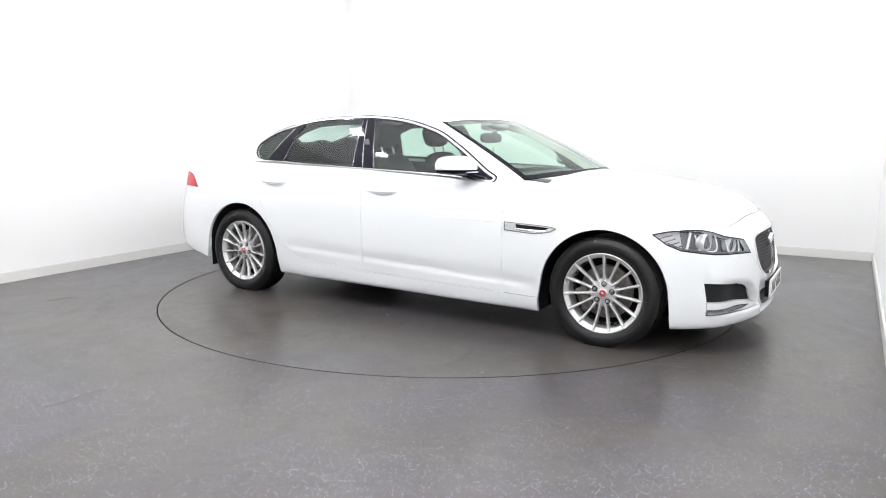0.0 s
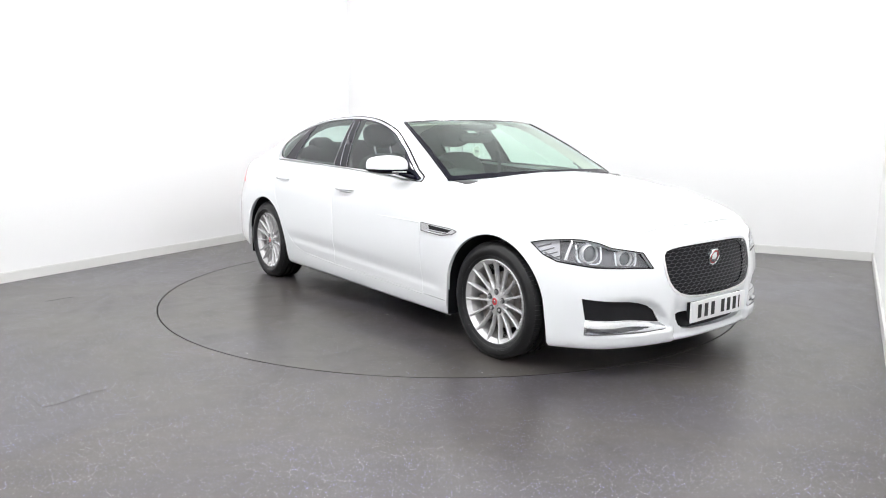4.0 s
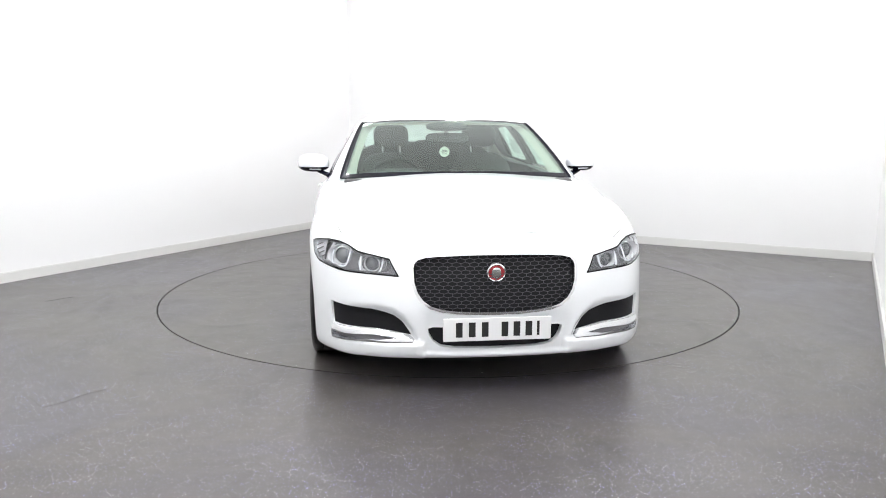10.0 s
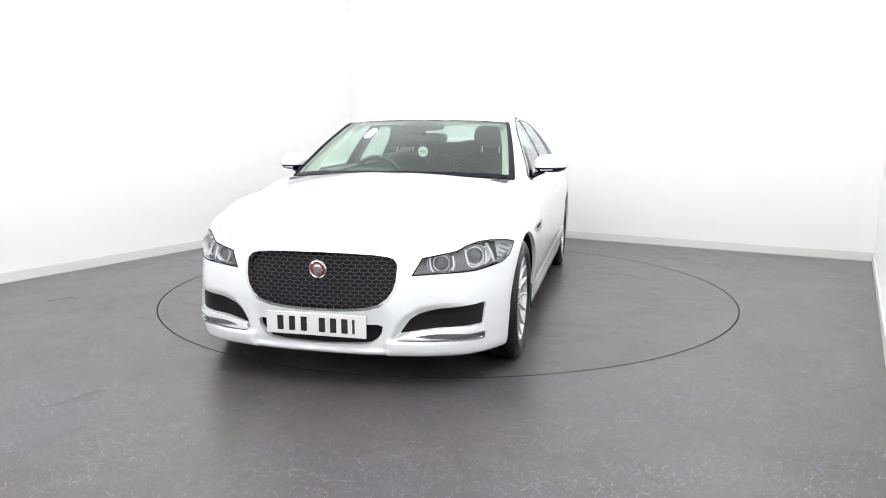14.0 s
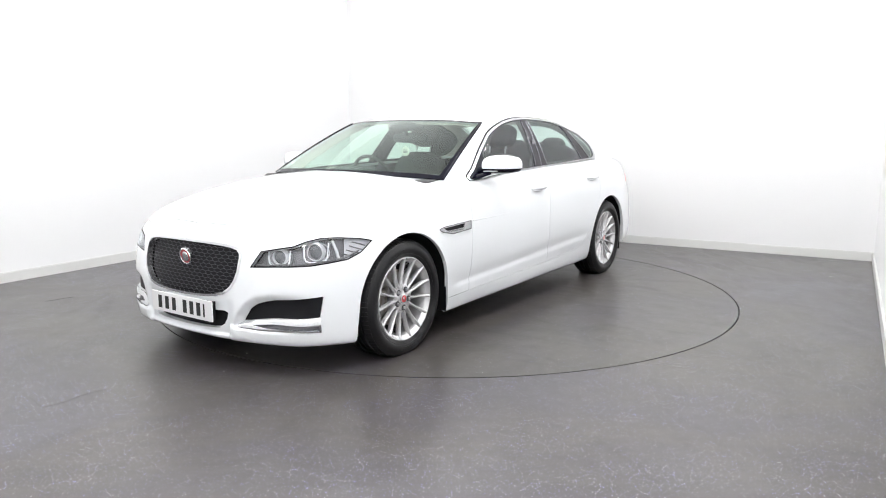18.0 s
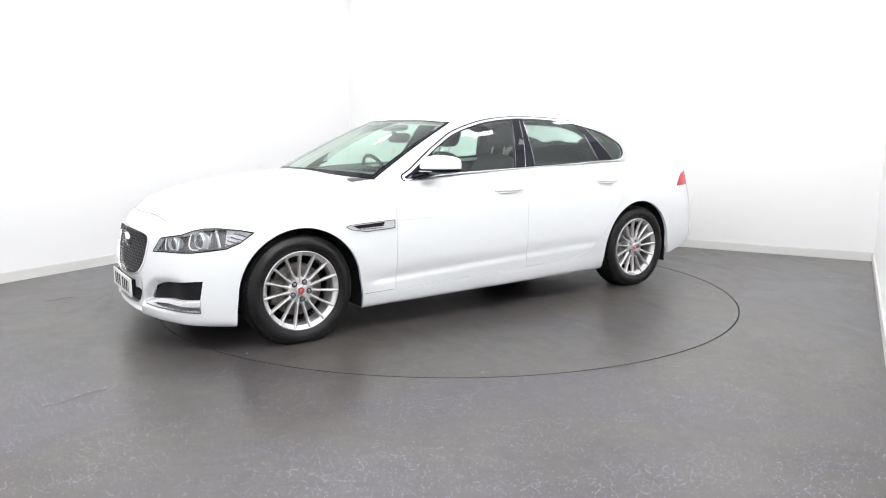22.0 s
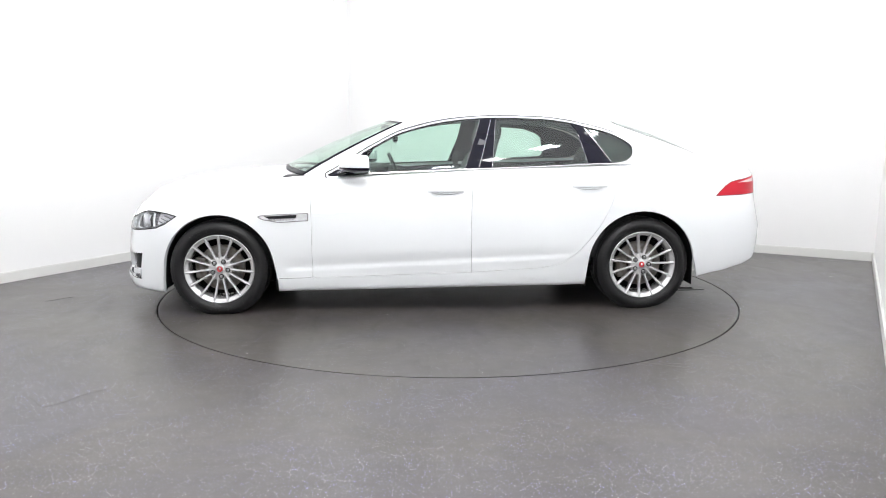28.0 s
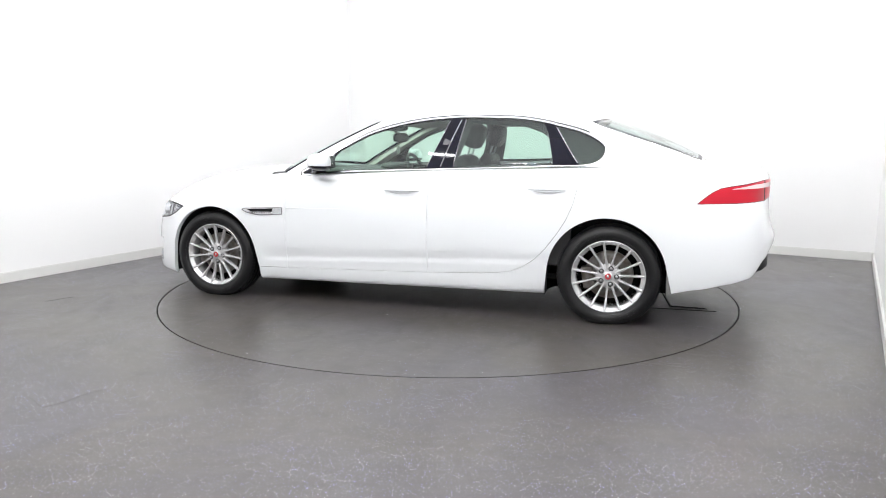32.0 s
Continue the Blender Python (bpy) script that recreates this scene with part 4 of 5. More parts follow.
for k, s in enumerate((1, -1)):
    for c, z, r in ((-1.435, 0.651, 0.046), (-1.700, 0.624, 0.040)):
        p = on_lamp(c, z, 0.030)
        m = pose(p.x, s * p.y, p.z, 0, 0, -90 + s * 16)
        bez = part("bezel", lathe([(r * 0.86, 0.0), (r * 0.90, 0.011), (r * 0.97, 0.013), (r * 1.02, 0.008), (r * 1.05, -0.022)], 36), REFLECTOR, lamps[k], "bright projector ring")
        bez.matrix_basis = m
        smooth(bez)
        eye = part("projector", lathe([(0.0, 0.012), (r * 0.35, 0.010), (r * 0.65, 0.004), (r * 0.88, -0.005)], 32), PROJECTOR, lamps[k], "grey glass projector lens")
        eye.matrix_basis = m
        smooth(eye)
        bowl = lathe([(r * 1.05, -0.030), (r * 1.22, -0.022), (r * 1.42, 0.000), (r * 1.46, 0.001)], 36)
        bowl.transform(Matrix.Diagonal((1.22, 1.0, 0.84, 1.0)))
        bowl = part("reflector", bowl, REFLECTOR, lamps[k])
        bowl.matrix_basis = m
        smooth(bowl)
        # bright bent strip below each projector, with a flat foot
        foot = [(-1.30, 0.70), (-1.36, 0.0), (-1.30, -0.72), (-0.95, -1.12), (0.0, -1.24), (0.85, -1.16), (1.28, -0.74), (1.40, 0.0), (1.50, 0.80)]
        run = [on_lamp(c + 1.36 * r * a, min(max(z + r * b, 0.580), 0.700), 0.013) for a, b in rounded(foot, 5, False)]
        part("daytime_strip", tube([(v.x, s * v.y, v.z) for v in run], 0.0042, 8), DRL, lamps[k])
    for q in range(4):
        run = [on_lamp(-1.165 + 0.05 * w - 0.022 * q, 0.690 - 0.020 * q - 0.012 * w, 0.018) for w in range(3)]
        part("indicator_rib", tube([(v.x, s * v.y, v.z) for v in run], 0.0035, 6), LAMPGREY, lamps[k])
    run = [on_lamp(-1.315, 0.705, 0.022), on_lamp(-1.285, 0.655, 0.022), on_lamp(-1.262, 0.600, 0.022)]
    part("lamp_divider", tube([(v.x, s * v.y, v.z) for v in run], 0.008, 8), REFLECTOR, lamps[k])
    run = [on_lamp(c, np.interp(c, [-1.86, -1.48, -1.22, -1.12], [0.577, 0.588, 0.611, 0.642]), 0.010) for c in np.linspace(-1.86, -1.12, 24)]
    part("lower_bar", tube([(v.x, s * v.y, v.z) for v in run], 0.0045, 6), LAMPGREY, lamps[k])

# side vents behind the front wheels
slot, plate_skin = take(vent_skin, inside_of(VENT_SLOT, SIDE), levels=2)
vents = flank("side_vent", [shifted(plate_skin, 0.004)], BLADEMETAL, 0.014, "bright metal vent on the front wing")
flank("vent_slot", [shifted(slot, -0.01)], TRIM, 0.0, parent=vents)
flank("vent_edge", [shifted(cut(vent_skin, moved(opposite(vent_f), -0.0045)), 0.0052)], LAMPGREY, 0.0, parent=vents, label="dark edge line of the vent")
for k, s in enumerate((1, -1)):
    run = [(x, s * (float(np.interp(x, [1.0, 1.3, 1.4], [0.934, 0.934, 0.930])) + 0.002), 0.662 + (1.3 - x) * 0.012) for x in np.linspace(1.285, 1.095, 12)]
    part("vent_bar", tube(run, 0.0045, 8), CHROME, vents[k])
    for x in np.linspace(1.262, 1.118, 8):
        part("vent_mark", box(x - 0.006, x + 0.006, s * 0.9405 - 0.0012, s * 0.9405 + 0.0012, 0.6605 + (1.3 - x) * 0.012, 0.6655 + (1.3 - x) * 0.012), LAMPGREY, vents[k])

# tail lamps
clear, red = take(tail_skin, inside_of(TAIL_CLEAR, SIDE), levels=2)
tail_f = both_of(inside_of(TAILLAMP, SIDE), lambda p: 0.30 - p[:, 1])
tails = flank("tail_lamp", [red], RED, 0.02, "red tail lamp wrapping round the corner")
flank("clear_strip", [clear], PINKLENS, 0.004, parent=tails, label="pale pink reversing strip")
flank("lamp_edge", [shifted(cut(red, moved(opposite(tail_f), -0.0045)), 0.0010)], DARKRED, 0.0, parent=tails)
tail_joint = cut(shifted(red, 0.0012), lambda p: np.abs(p[:, 0] + 2.283) - 0.004)
flank("lamp_joint", [tail_joint], TRIM, 0.0, parent=tails)
# rear valance
low_rear = [(-2.00, 0.0), (-2.00, 0.66), (-2.180, 0.738), (-2.288, 0.648), (-2.345, 0.46), (-2.375, 0.24), (-2.385, 0.0)]
bm = prism(low_rear + [(x, -y) for x, y in low_rear[-2:0:-1]], 0.345, 0.50)
for v in bm.verts:
    if v.co.z < 0.4:
        v.co.z += 0.028 if v.co.x < -2.2 else 0.0
smooth(part("rear_valance", bm, TRIM, car, "black rear valance"))


# ---- wheels ----
def wheel():
    """An alloy wheel with fifteen thin spokes and a road tyre; its face looks along y."""
    w = new("wheel")
    prof = [(0.232, 0.085), (0.238, 0.098), (0.246, 0.104), (0.2565, 0.1105), (0.258, 0.1095), (0.262, 0.1135), (0.280, 0.118), (0.298, 0.1168), (0.300, 0.1150), (0.314, 0.109), (0.326, 0.098), (0.3335, 0.084), (0.3365, 0.066),
            (0.3365, 0.062), (0.3295, 0.060), (0.3295, 0.052), (0.3375, 0.050), (0.338, 0.018), (0.330, 0.016), (0.330, 0.006), (0.338, 0.004),
            (0.338, -0.018), (0.330, -0.02), (0.330, -0.03), (0.3375, -0.032), (0.336, -0.066), (0.332, -0.085), (0.312, -0.11), (0.28, -0.118), (0.24, -0.105), (0.225, -0.09)]
    bm = lathe(prof, 96)
    for v in bm.verts:
        if v.co.z < -0.3165:
            v.co.y *= 1 + 0.10 * min(1, (-0.3165 - v.co.z) / 0.02)
            v.co.z = -0.3165 - (v.co.z + 0.3165) * -0.02
    smooth(part("tyre", bm, RUBBER, w, "black road tyre"), 50)
    blocks = bmesh.new()
    for k in range(84):
        a = 2 * math.pi * k / 84
        if math.sin(a) < -0.9:
            continue
        for y0, y1, r0, r1 in ((0.066, 0.099, 0.3372, 0.3265),):
            t0, t1 = a, a + 2 * math.pi / 84 * 0.62
            vs = [blocks.verts.new((r * math.cos(t), y, r * math.sin(t))) for t in (t0, t1) for y, r in ((y0, r0 + 0.0022), (0.085, 0.3352), (y1, r1 + 0.0022), (y1, r1 - 0.004), (y0, r0 - 0.004))]
            for i in range(4):
                blocks.faces.new((vs[i], vs[i + 1], vs[i + 6], vs[i + 5]))
            blocks.faces.new(vs[:5][::-1])
            blocks.faces.new(vs[5:])
    bmesh.ops.recalc_face_normals(blocks, faces=blocks.faces[:])
    part("tread_shoulder", blocks, RUBBER, w)
    marks = bmesh.new()
    for start, count in ((50, 8), (236, 11)):
        for k in range(count):
            a = radians(start + 4.6 * k)
            vs = [marks.verts.new((r * math.cos(a + d), y, r * math.sin(a + d))) for d in (0.0, 0.045 if k % 3 else 0.028) for r, y in ((0.270, 0.1145), (0.271, 0.1172), (0.289, 0.1190), (0.290, 0.1165))]
            for i in range(3):
                marks.faces.new((vs[i], vs[i + 1], vs[i + 5], vs[i + 4]))
            marks.faces.new(vs[:4][::-1])
            marks.faces.new(vs[4:])
    bmesh.ops.recalc_face_normals(marks, faces=marks.faces[:])
    tagged(part("sidewall_mark", marks, RUBBER, w, "raised bars on the tyre wall"), kind="stuff")
    rim = lathe([(0.2405, 0.098), (0.2385, 0.102), (0.2345, 0.103), (0.2305, 0.100), (0.2285, 0.0955), (0.214, 0.089), (0.2095, 0.081), (0.204, 0.03), (0.205, -0.08), (0.22, -0.095)], 96)
    smooth(part("rim", rim, SILVER, w, "silver alloy wheel rim"), 50)
    spokes = []
    for k in range(15):
        a = 2 * math.pi * k / 15 + radians(90)
        b = bmesh.new()
        rows = []
        for r, half, y, thick in ((0.045, 0.0125, 0.080, 0.03), (0.072, 0.0105, 0.0805, 0.028), (0.095, 0.0078, 0.081, 0.028), (0.13, 0.0070, 0.084, 0.028), (0.175, 0.0074, 0.0905, 0.028), (0.205, 0.0084, 0.0970, 0.026), (0.2315, 0.0092, 0.1035, 0.016)):
            rows.append([b.verts.new((r, yy, h)) for h, yy in ((-half * 1.12, y - thick), (-half * 0.98, y - 0.005), (-half * 0.42, y), (half * 0.42, y), (half * 0.98, y - 0.005), (half * 1.12, y - thick))])
        for p, q in zip(rows, rows[1:]):
            for i in range(5):
                b.faces.new((p[i], q[i], q[i + 1], p[i + 1]))
        b.faces.new(rows[-1])
        bmesh.ops.recalc_face_normals(b, faces=b.faces[:])
        b.transform(pose(0, 0, 0, 0, -math.degrees(a), 0))
        ob = part("spoke", b, SILVER, w)
        smooth(ob, 50)
    hub = lathe([(0.026, 0.083), (0.030, 0.081), (0.046, 0.0800), (0.068, 0.0795), (0.079, 0.076), (0.084, 0.064), (0.084, 0.0)], 60)
    smooth(part("hub", hub, SILVER, w), 40)
    for k in range(5):
        a = 2 * math.pi * k / 5 + radians(46)
        nut = lathe([(0.0, 0.0885), (0.006, 0.088), (0.0095, 0.0855), (0.0105, 0.078)], 14)
        nut.transform(Matrix.Translation((0.054 * math.cos(a), 0, 0.054 * math.sin(a))))
        smooth(part("wheel_nut", nut, NUT, w, "dark steel wheel nut"))
        # flat black ring on the hub stands in for the well's shade
        well = lathe([(0.0105, 0.0806), (0.0165, 0.0812), (0.0170, 0.079)], 16)
        well.transform(Matrix.Translation((0.054 * math.cos(a), 0, 0.054 * math.sin(a))))
        part("nut_well_shade", well, TRIM, w)
    cap = part("centre_cap", lathe([(0.0, 0.0875), (0.016, 0.0875), (0.020, 0.0890), (0.026, 0.086), (0.028, 0.079)], 30), SILVER, w, "silver centre cap with a red face")
    part("cap_face", lathe([(0.0, 0.0895), (0.015, 0.0893), (0.0205, 0.0892)], 24), BADGE_RED, w)
    smooth(cap)
    part("cap_mark", blob(0, 0.0892, 0, 0.007, 0.002, 0.010, 2.2, 14, 8), CHROME, w)
    disc = lathe([(0.07, 0.022), (0.155, 0.022), (0.16, 0.018), (0.16, 0.0), (0.07, 0.0)], 60)
    smooth(part("brake_disc", disc, STEEL, w))
    cal = joined([box(0.095, 0.175, -0.01, 0.05, -0.075, 0.075, bevel=0.012)])
    part("brake_caliper", cal, STEEL, w)
    back = lathe([(0.0, -0.03), (0.2, -0.03), (0.205, -0.06)], 40)
    part("brake_shield", back, DARK, w)
    return w


first_wheel = wheel()
first_wheel.parent = car
TRACK = 0.793
first_wheel.matrix_basis = pose(FRONT_AXLE, TRACK, HUB)
for x, s, turned in ((FRONT_AXLE, -1, 24), (REAR_AXLE, 1, 9), (REAR_AXLE, -1, 0)):
    copy_thing(first_wheel, pose(x, s * TRACK, HUB, 0, 0, 0 if s == 1 else 180) @ pose(0, 0, 0, 0, turned, 0)).parent = car

# ---- mirrors, handles, wipers ----
for k, s in enumerate((1, -1)):
    door = front_doors[k]
    bm = blob(0.700, s * 0.952, 1.036, 0.112, 0.109, 0.068, 2.5, 36, 24)
    for v in bm.verts:
        f = (v.co.y * s - 0.86) / 0.18
        v.co.x -= 0.075 * max(f, 0) ** 2 if v.co.x > 0.695 else 0.03 * f
        if v.co.x < 0.63:
            v.co.x = 0.63 + (v.co.x - 0.63) * 0.25 - 0.03 * f
    for v in bm.verts:
        if v.co.z < 1.017:
            v.co.z = 1.017 + (v.co.z - 1.017) * 0.72
    lowpart = bm.copy()
    bmesh.ops.bisect_plane(bm, geom=bm.verts[:] + bm.edges[:] + bm.faces[:], plane_co=(0.735, s * 0.945, 1.017), plane_no=(0, 0, 1), clear_inner=True)
    bmesh.ops.bisect_plane(lowpart, geom=lowpart.verts[:] + lowpart.edges[:] + lowpart.faces[:], plane_co=(0.735, s * 0.945, 1.017), plane_no=(0, 0, 1), clear_outer=True)
    rim = bm.copy()
    plane = dict(plane_co=(0.628, s * 0.86, 1.0), plane_no=(1, s * 0.208, 0))
    bmesh.ops.bisect_plane(bm, geom=bm.verts[:] + bm.edges[:] + bm.faces[:], clear_inner=True, **plane)
    bmesh.ops.bisect_plane(rim, geom=rim.verts[:] + rim.edges[:] + rim.faces[:], clear_outer=True, **plane)
    cap = smooth(part("mirror", bm, PAINT, door, "white door mirror with a black foot"), 60)
    smooth(part("mirror_foot", lowpart, GLOSSBLACK, cap), 60)
    smooth(part("mirror_rim", rim, PAINT, cap), 60)
    arm = tube([(0.80, s * 0.835, 0.962), (0.775, s * 0.87, 0.975), (0.745, s * 0.91, 0.990)], [0.030, 0.024, 0.022], 12, flat=0.55)
    smooth(part("mirror_arm", arm, GLOSSBLACK, cap), 60)
    part("mirror_lamp", tube([(0.806, s * 0.895, 1.002), (0.776, s * 0.965, 1.003), (0.720, s * 1.014, 1.010), (0.660, s * 1.034, 1.011)], 0.004, 8), LAMPPALE, cap)
    part("mirror_glass", box(0.600, 0.604, s * 0.947 - 0.062, s * 0.947 + 0.062, 1.0, 1.085, bevel=0.001, seg=1), CHROME, cap)
    for x0, x1, z, d, yy in ((0.205, -0.050, 0.850, door, 0.918), (-0.805, -1.055, 0.880, rear_doors[k], 0.913)):
        n = 15
        run = [(x0 + (x1 - x0) * i / (n - 1), s * (yy + 0.012 + 0.012 * math.sin(math.pi * i / (n - 1))), z + 0.004) for i in range(n)]
        rad = [0.004 + 0.007 * math.sin(math.pi * i / (n - 1)) ** 0.5 for i in range(n)]
        grip = smooth(part("door_handle", tube(run, rad, 10, flat=1.15), PAINT, d, "white pull handle with a grey underside"), 60)
        dish = [(x0 + (x1 - x0) * (0.14 + 0.72 * i / 8), s * (yy + 0.004), z - 0.012 - 0.007 * math.sin(math.pi * i / 8)) for i in range(9)]
        part("handle_recess", tube(dish, [0.002 + 0.004 * math.sin(math.pi * i / 8) for i in range(9)], 8), LAMPPALE, grip)

cowl = [(1.255 - 0.20 * (abs(y) / 0.72) ** 2.2, y, 0.978 - 0.020 * (abs(y) / 0.72) ** 2) for y in np.linspace(-0.44, 0.44, 25)]
part("cowl", tube(cowl, 0.014, 8, flat=0.4), TRIM, car, "black scuttle panel")
for y0, y1 in ((-0.46, 0.02), (0.05, 0.50)):
    run = [(1.245 - 0.17 * (abs(y) / 0.72) ** 2.2, y, 0.994 - 0.015 * (abs(y) / 0.72) ** 2) for y in np.linspace(y0, y1, 12)]
    part("wiper", tube(run, 0.007, 6), TRIM, car, "black wiper")

# ---- cabin ----
def seat(name, x, y, wide, label):
    """A car seat: cushion, leaning back, head restraint on two bright posts."""
    s = part(name, blob(x + 0.20, y, 0.47, 0.27, wide, 0.10, 3.2), LEATHER, car, label)
    smooth(s, 60)
    m = pose(x - 0.06, y, 0.50, 0, -17, 0)
    smooth(part("seat_back", blob(0, 0, 0.30, 0.075, wide, 0.315, 3.4, m=m), LEATHER, s), 60)
    return s, m


def restraint(s, m, y, z, wide):
    smooth(part("head_restraint", blob(0.0, y, z + 0.115, 0.062, wide, 0.092, 3.2, m=m), LEATHER, s), 60)
    for d in (-0.072, 0.072):
        part("post", tube([m @ Vector((0, y + d, z - 0.08)), m @ Vector((0, y + d, z + 0.06))], 0.0075, 8), LAMPPALE, s)


for y in (0.37, -0.37):
    s, m = seat("front_seat", -0.025, y, 0.265, "dark leather front seat")
    restraint(s, m, 0, 0.645, 0.145)
s, m = seat("rear_seat", -1.02, 0.0, 0.64, "dark leather rear bench")
m = m @ pose(0, 0, 0.05)
smooth(part("bench_top", blob(0, 0, 0.45, 0.075, 0.64, 0.20, 3.4, m=m), LEATHER, s), 60)
for y in (-0.38, 0.0, 0.38):
    restraint(s, m, y, 0.485 if y else 0.46, 0.115)
dash = plate_of([(0.50, 0.62), (0.52, 0.86), (0.60, 0.945), (0.74, 0.965), (1.00, 0.960), (1.20, 0.955), (1.24, 0.90), (1.24, 0.55), (0.70, 0.50)], -0.735, 0.735, bevel=0.02)
smooth(part("dashboard", dash, DASH, car, "dark soft-touch dashboard"), 50)
smooth(part("instrument_hood", blob(0.60, -0.37, 0.955, 0.12, 0.20, 0.045, 3.0), DASH, car), 60)
m = pose(0.40, -0.37, 0.90, 0, -66, 0)
ringpts = [m @ Vector((0.185 * math.cos(2 * math.pi * k / 40), 0.185 * math.sin(2 * math.pi * k / 40), 0)) for k in range(40)]
wheel_ring = smooth(part("steering_wheel", tube(ringpts, 0.015, 10, closed=True), LEATHER, car, "dark leather steering wheel"), 60)
smooth(part("wheel_boss", blob(0, 0, 0.005, 0.062, 0.075, 0.03, 2.6, m=m), DASH, wheel_ring), 60)
for a in (90, 270, 180):
    c, d = math.cos(radians(a)), math.sin(radians(a))
    part("wheel_spoke", tube([m @ Vector((0.05 * c, 0.05 * d, 0)), m @ Vector((0.178 * c, 0.178 * d, 0))], 0.016, 8, flat=0.5), DASH, wheel_ring)
part("steering_column", tube([m @ Vector((0, 0, -0.01)), m @ Vector((0, 0, -0.30))], 0.035, 12), DASH, wheel_ring)
part("parcel_shelf", box(-1.76, -1.22, -0.62, 0.62, 0.985, 1.005, bevel=0.006), DASH, car)
part("cabin_floor", box(-1.3, 1.2, -0.78, 0.78, 0.262, 0.30), DARK, car)
for k, s in enumerate((1, -1)):
    for x0, x1, d in ((0.84, -0.08, front_doors[k]), (-0.12, -1.08, rear_doors[k])):
        part("door_card", box(min(x0, x1), max(x0, x1), s * 0.80 - 0.02, s * 0.80 + 0.02, 0.36, 0.968 + (0.02 if x0 < 0 else 0), bevel=0.012), DASH, d)
    belt = [(-0.20, s * 0.735, 1.20), (-0.14, s * 0.745, 1.05), (-0.10, s * 0.745, 0.80), (-0.05, s * 0.70, 0.50)]
    part("seat_belt", tube(belt, 0.024, 8, flat=0.12, up=(0, 1, 0)), LAMPGREY, car)
mirror = smooth(part("inner_mirror", blob(0.42, 0.010, 1.212, 0.022, 0.160, 0.038, 3.2), DASH, car, "black rear-view mirror"), 60)
part("mirror_stem", tube([(0.44, 0, 1.235), (0.50, 0, 1.30)], 0.014, 8), DASH, mirror)
smooth(part("sensor_housing", blob(0.46, 0.0, 1.295, 0.075, 0.150, 0.032, 2.8, m=None), DASH, car), 60)
tag = part("hanging_disc", lathe([(0.0, 0.0015), (0.036, 0.0015), (0.038, 0.0), (0.036, -0.0015), (0.0, -0.0015)], 32, "X"), CARD, car, "round pale card hanging from the mirror")
tag.matrix_basis = pose(0.45, -0.012, 1.112)
for z, w in ((0.010, 0.018), (0.0, 0.021), (-0.010, 0.018)):
    part("card_bar", box(0.0016, 0.0022, -w, w, z - 0.002, z + 0.002), LAMPGREY, tag)
part("cord", tube([(0.45, -0.012, 1.145), (0.435, 0.0, 1.18)], 0.0012, 5), CARD, tag)


def ribbon(run, over, thick=0.005):
    """A thin panel from a line of points across to the same line moved by over."""
    bm = bmesh.new()
    a, b = [Vector(p) for p in run], [Vector(p) + Vector(over) for p in run]
    n = (a[-1] - a[0]).cross(Vector(over)).normalized() * thick
    rows = [[bm.verts.new(v) for v in (p, q, q + n, p + n)] for p, q in zip(a, b)]
    for r, t in zip(rows, rows[1:]):
        for k in range(4):
            bm.faces.new((r[k], r[(k + 1) % 4], t[(k + 1) % 4], t[k]))
    bm.faces.new(rows[0][::-1])
    bm.faces.new(rows[-1])
    bmesh.ops.recalc_face_normals(bm, faces=bm.faces[:])
    return bm


for s in (1, -1):
    run = [(1.03, s * 0.728, 0.957), (0.88, s * 0.708, 1.050), (0.70, s * 0.676, 1.148), (0.52, s * 0.634, 1.240), (0.36, s * 0.592, 1.302)]
    part("pillar_trim", ribbon(run, (-0.090, s * -0.066, 0.0)), HEADLINER, car, "pale inner windscreen pillar trim")


# ---- turntable and floor marks ----
def ring_points(r, n=160):
    return [(r * math.cos(2 * math.pi * k / n), r * math.sin(2 * math.pi * k / n)) for k in range(n)]


turntable = tagged(new("turntable"), "round turntable flush with the grey floor, with a lifting hatch", "turntable")
part("deck", prism(ring_points(DISC - 0.010), -0.055, 0.0), DECK, turntable)

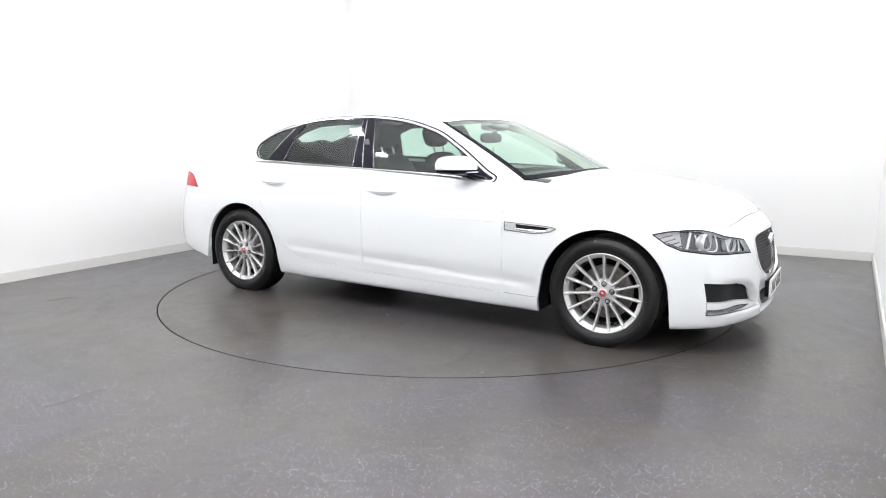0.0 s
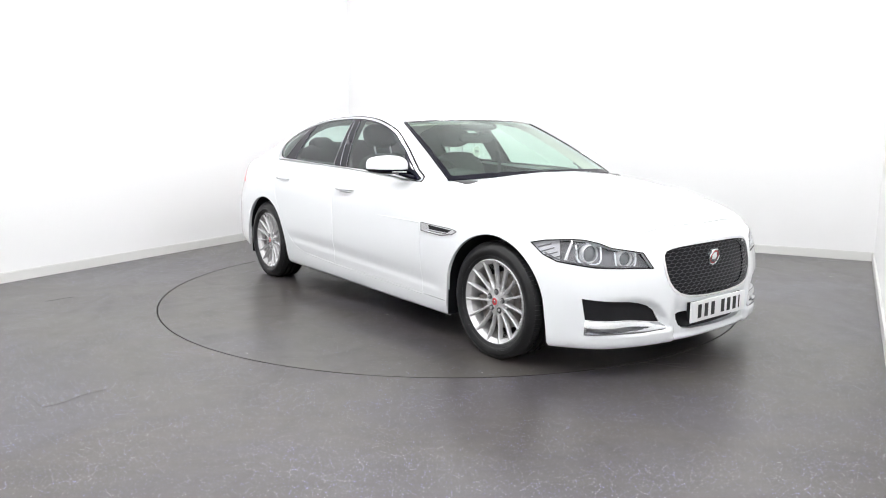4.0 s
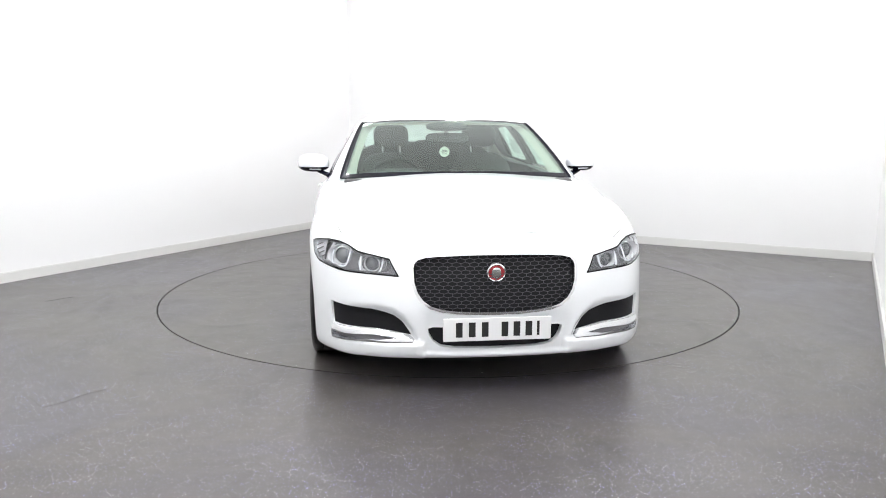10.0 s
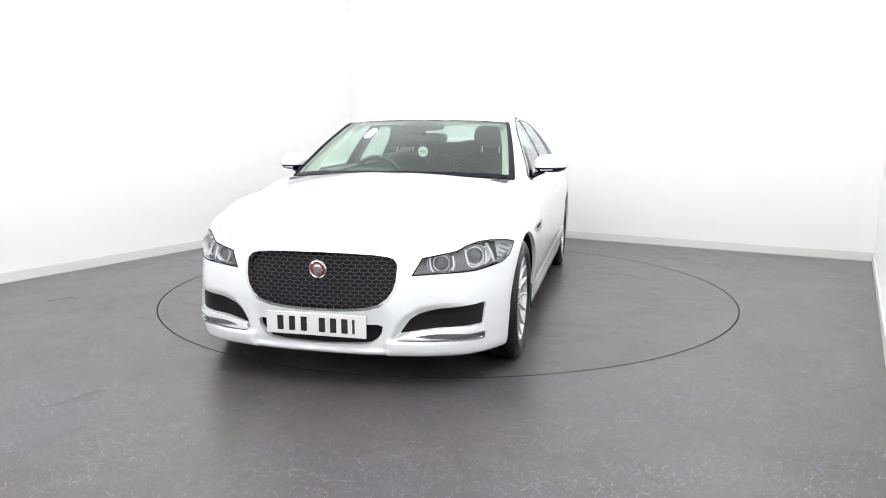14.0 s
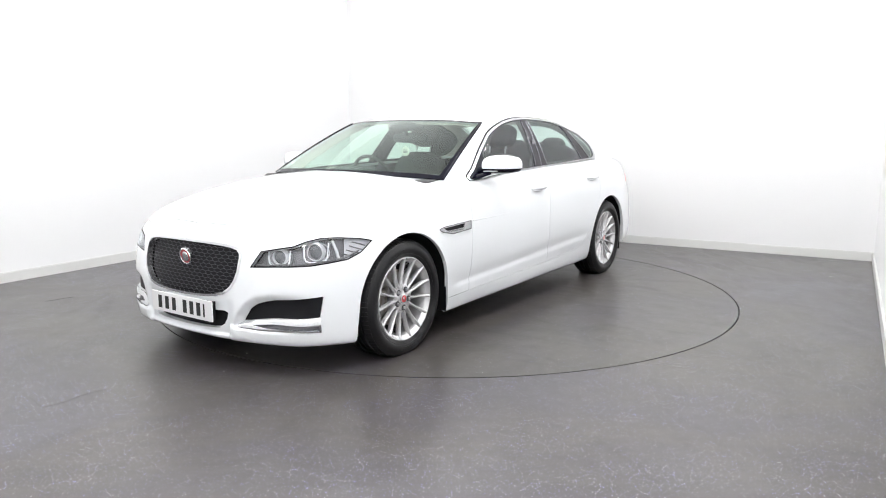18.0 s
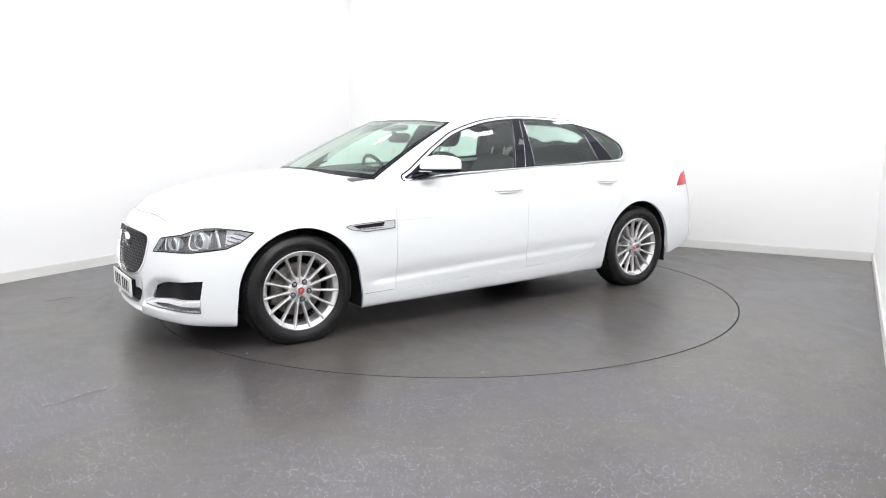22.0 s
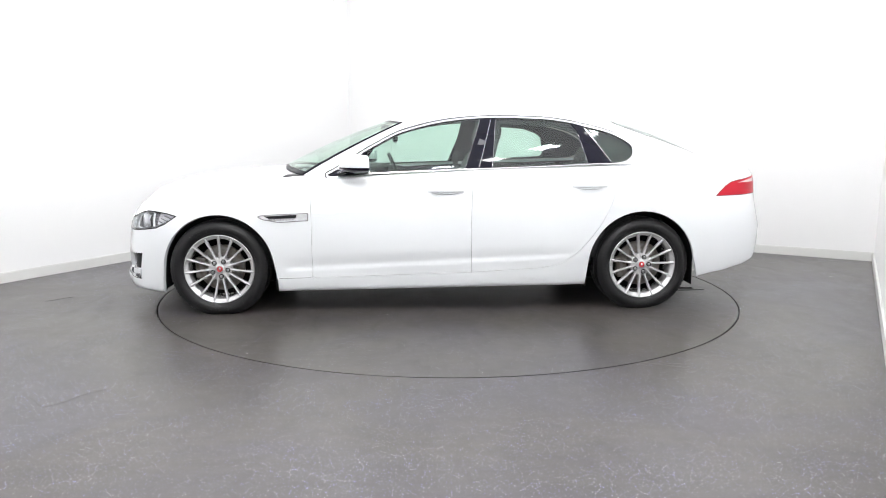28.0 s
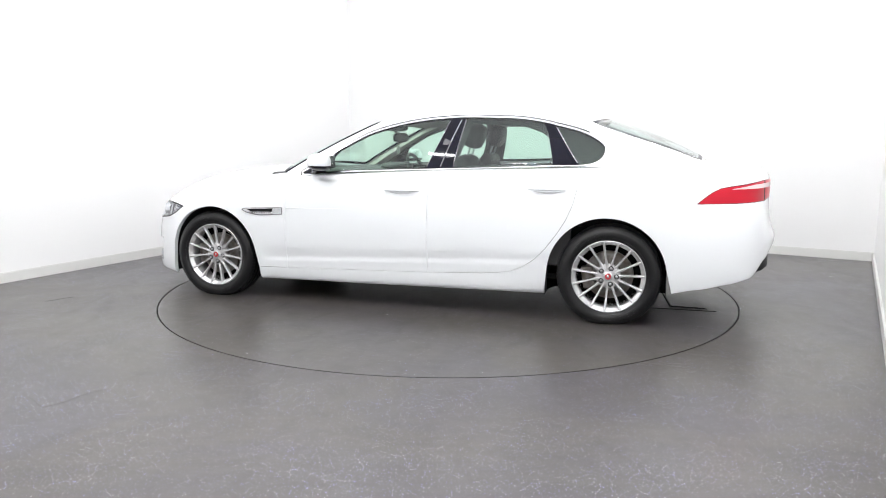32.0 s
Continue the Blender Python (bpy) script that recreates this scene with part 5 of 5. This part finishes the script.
# lifting hatch near the rim, a joint in the deck, small scuffs on the floor
hatch = part("hatch", prism([(-1.70, -0.30), (-1.755, 0.18), (-1.99, 0.19), (-1.965, -0.22)], 0.0, 0.007), DECK, turntable, "thin grey lifting hatch")
for p, q in (((-1.755, 0.187), (-2.0, 0.197)), ((-1.693, -0.30), (-1.748, 0.187)), ((-1.62, 0.275), (-2.06, 0.255))):
    part("hatch_joint", tube([(*p, 0.0015), (*q, 0.0015)], 0.0045, 6, flat=0.5), GAP, turntable)
SCUFF = material("dark_scuff", (0.03, 0.028, 0.026), 0.6)
CHIP = material("pale_chip", (0.62, 0.62, 0.60), 0.7)
for p, q, r in (((-3.008, -0.575), (-2.876, -0.424), 0.004),):
    tagged(part("floor_scuff", tube([(*p, 0.0012), (*q, 0.0012)], r, 6, flat=0.3), SCUFF), "short dark scuff on the grey floor", "scuff")
for x, y, r in ((3.396, 0.45, 0.012), (0.182, -2.144, 0.005), (-0.419, -0.933, 0.008), (2.2, -1.1, 0.006), (-1.142, -1.828, 0.006), (-1.176, -2.14, 0.005)):
    tagged(part("paint_chip", blob(x, y, 0.001, r, r * 0.6, 0.0022, 2.2, 10, 6), CHIP), "tiny pale paint chip lying on the floor", "paint chip", group="paint chips")
PALESCUFF = material("pale_scuff", (0.34, 0.33, 0.32), 0.5)
for line, r in (([(1.051, -1.958), (1.09, -1.972), (1.133, -1.992), (1.21, -2.026), (1.28, -2.060)], 0.0028), ([(1.17, -1.975), (1.25, -1.985), (1.33, -1.99)], 0.0022), ([(1.36, -1.80), (1.45, -1.84), (1.52, -1.85)], 0.002)):
    tagged(part("floor_scuff", tube([(*p, 0.0010) for p in line], r, 6, flat=0.3), PALESCUFF), "thin pale scratch on the grey floor by the turntable", "scuff")
FAINT = material("faint_scuff", (0.052, 0.048, 0.046), 0.4)
for line, r in (([(-2.011, -2.491), (-1.93, -2.56), (-1.844, -2.645)], 0.0026), ([(-1.844, -2.645), (-1.779, -2.575), (-1.738, -2.474), (-1.66, -2.40)], 0.0022)):
    tagged(part("floor_scuff", tube([(*p, 0.0010) for p in line], r, 6, flat=0.3), FAINT), "faint dark scuff line on the grey floor", "scuff")


# ---- motion of the car and the turntable ----
def motions():
    rows = [float(t) for t in range(33)]
    walk(turntable, [(t, pose(0, 0, 0, 0, 0, heading(t))) for t in rows])
    walk(car, [(t, pose(0, 0, 0, 0, 0, heading(t)) @ pose(0, -0.069, 0)) for t in rows])


motions()
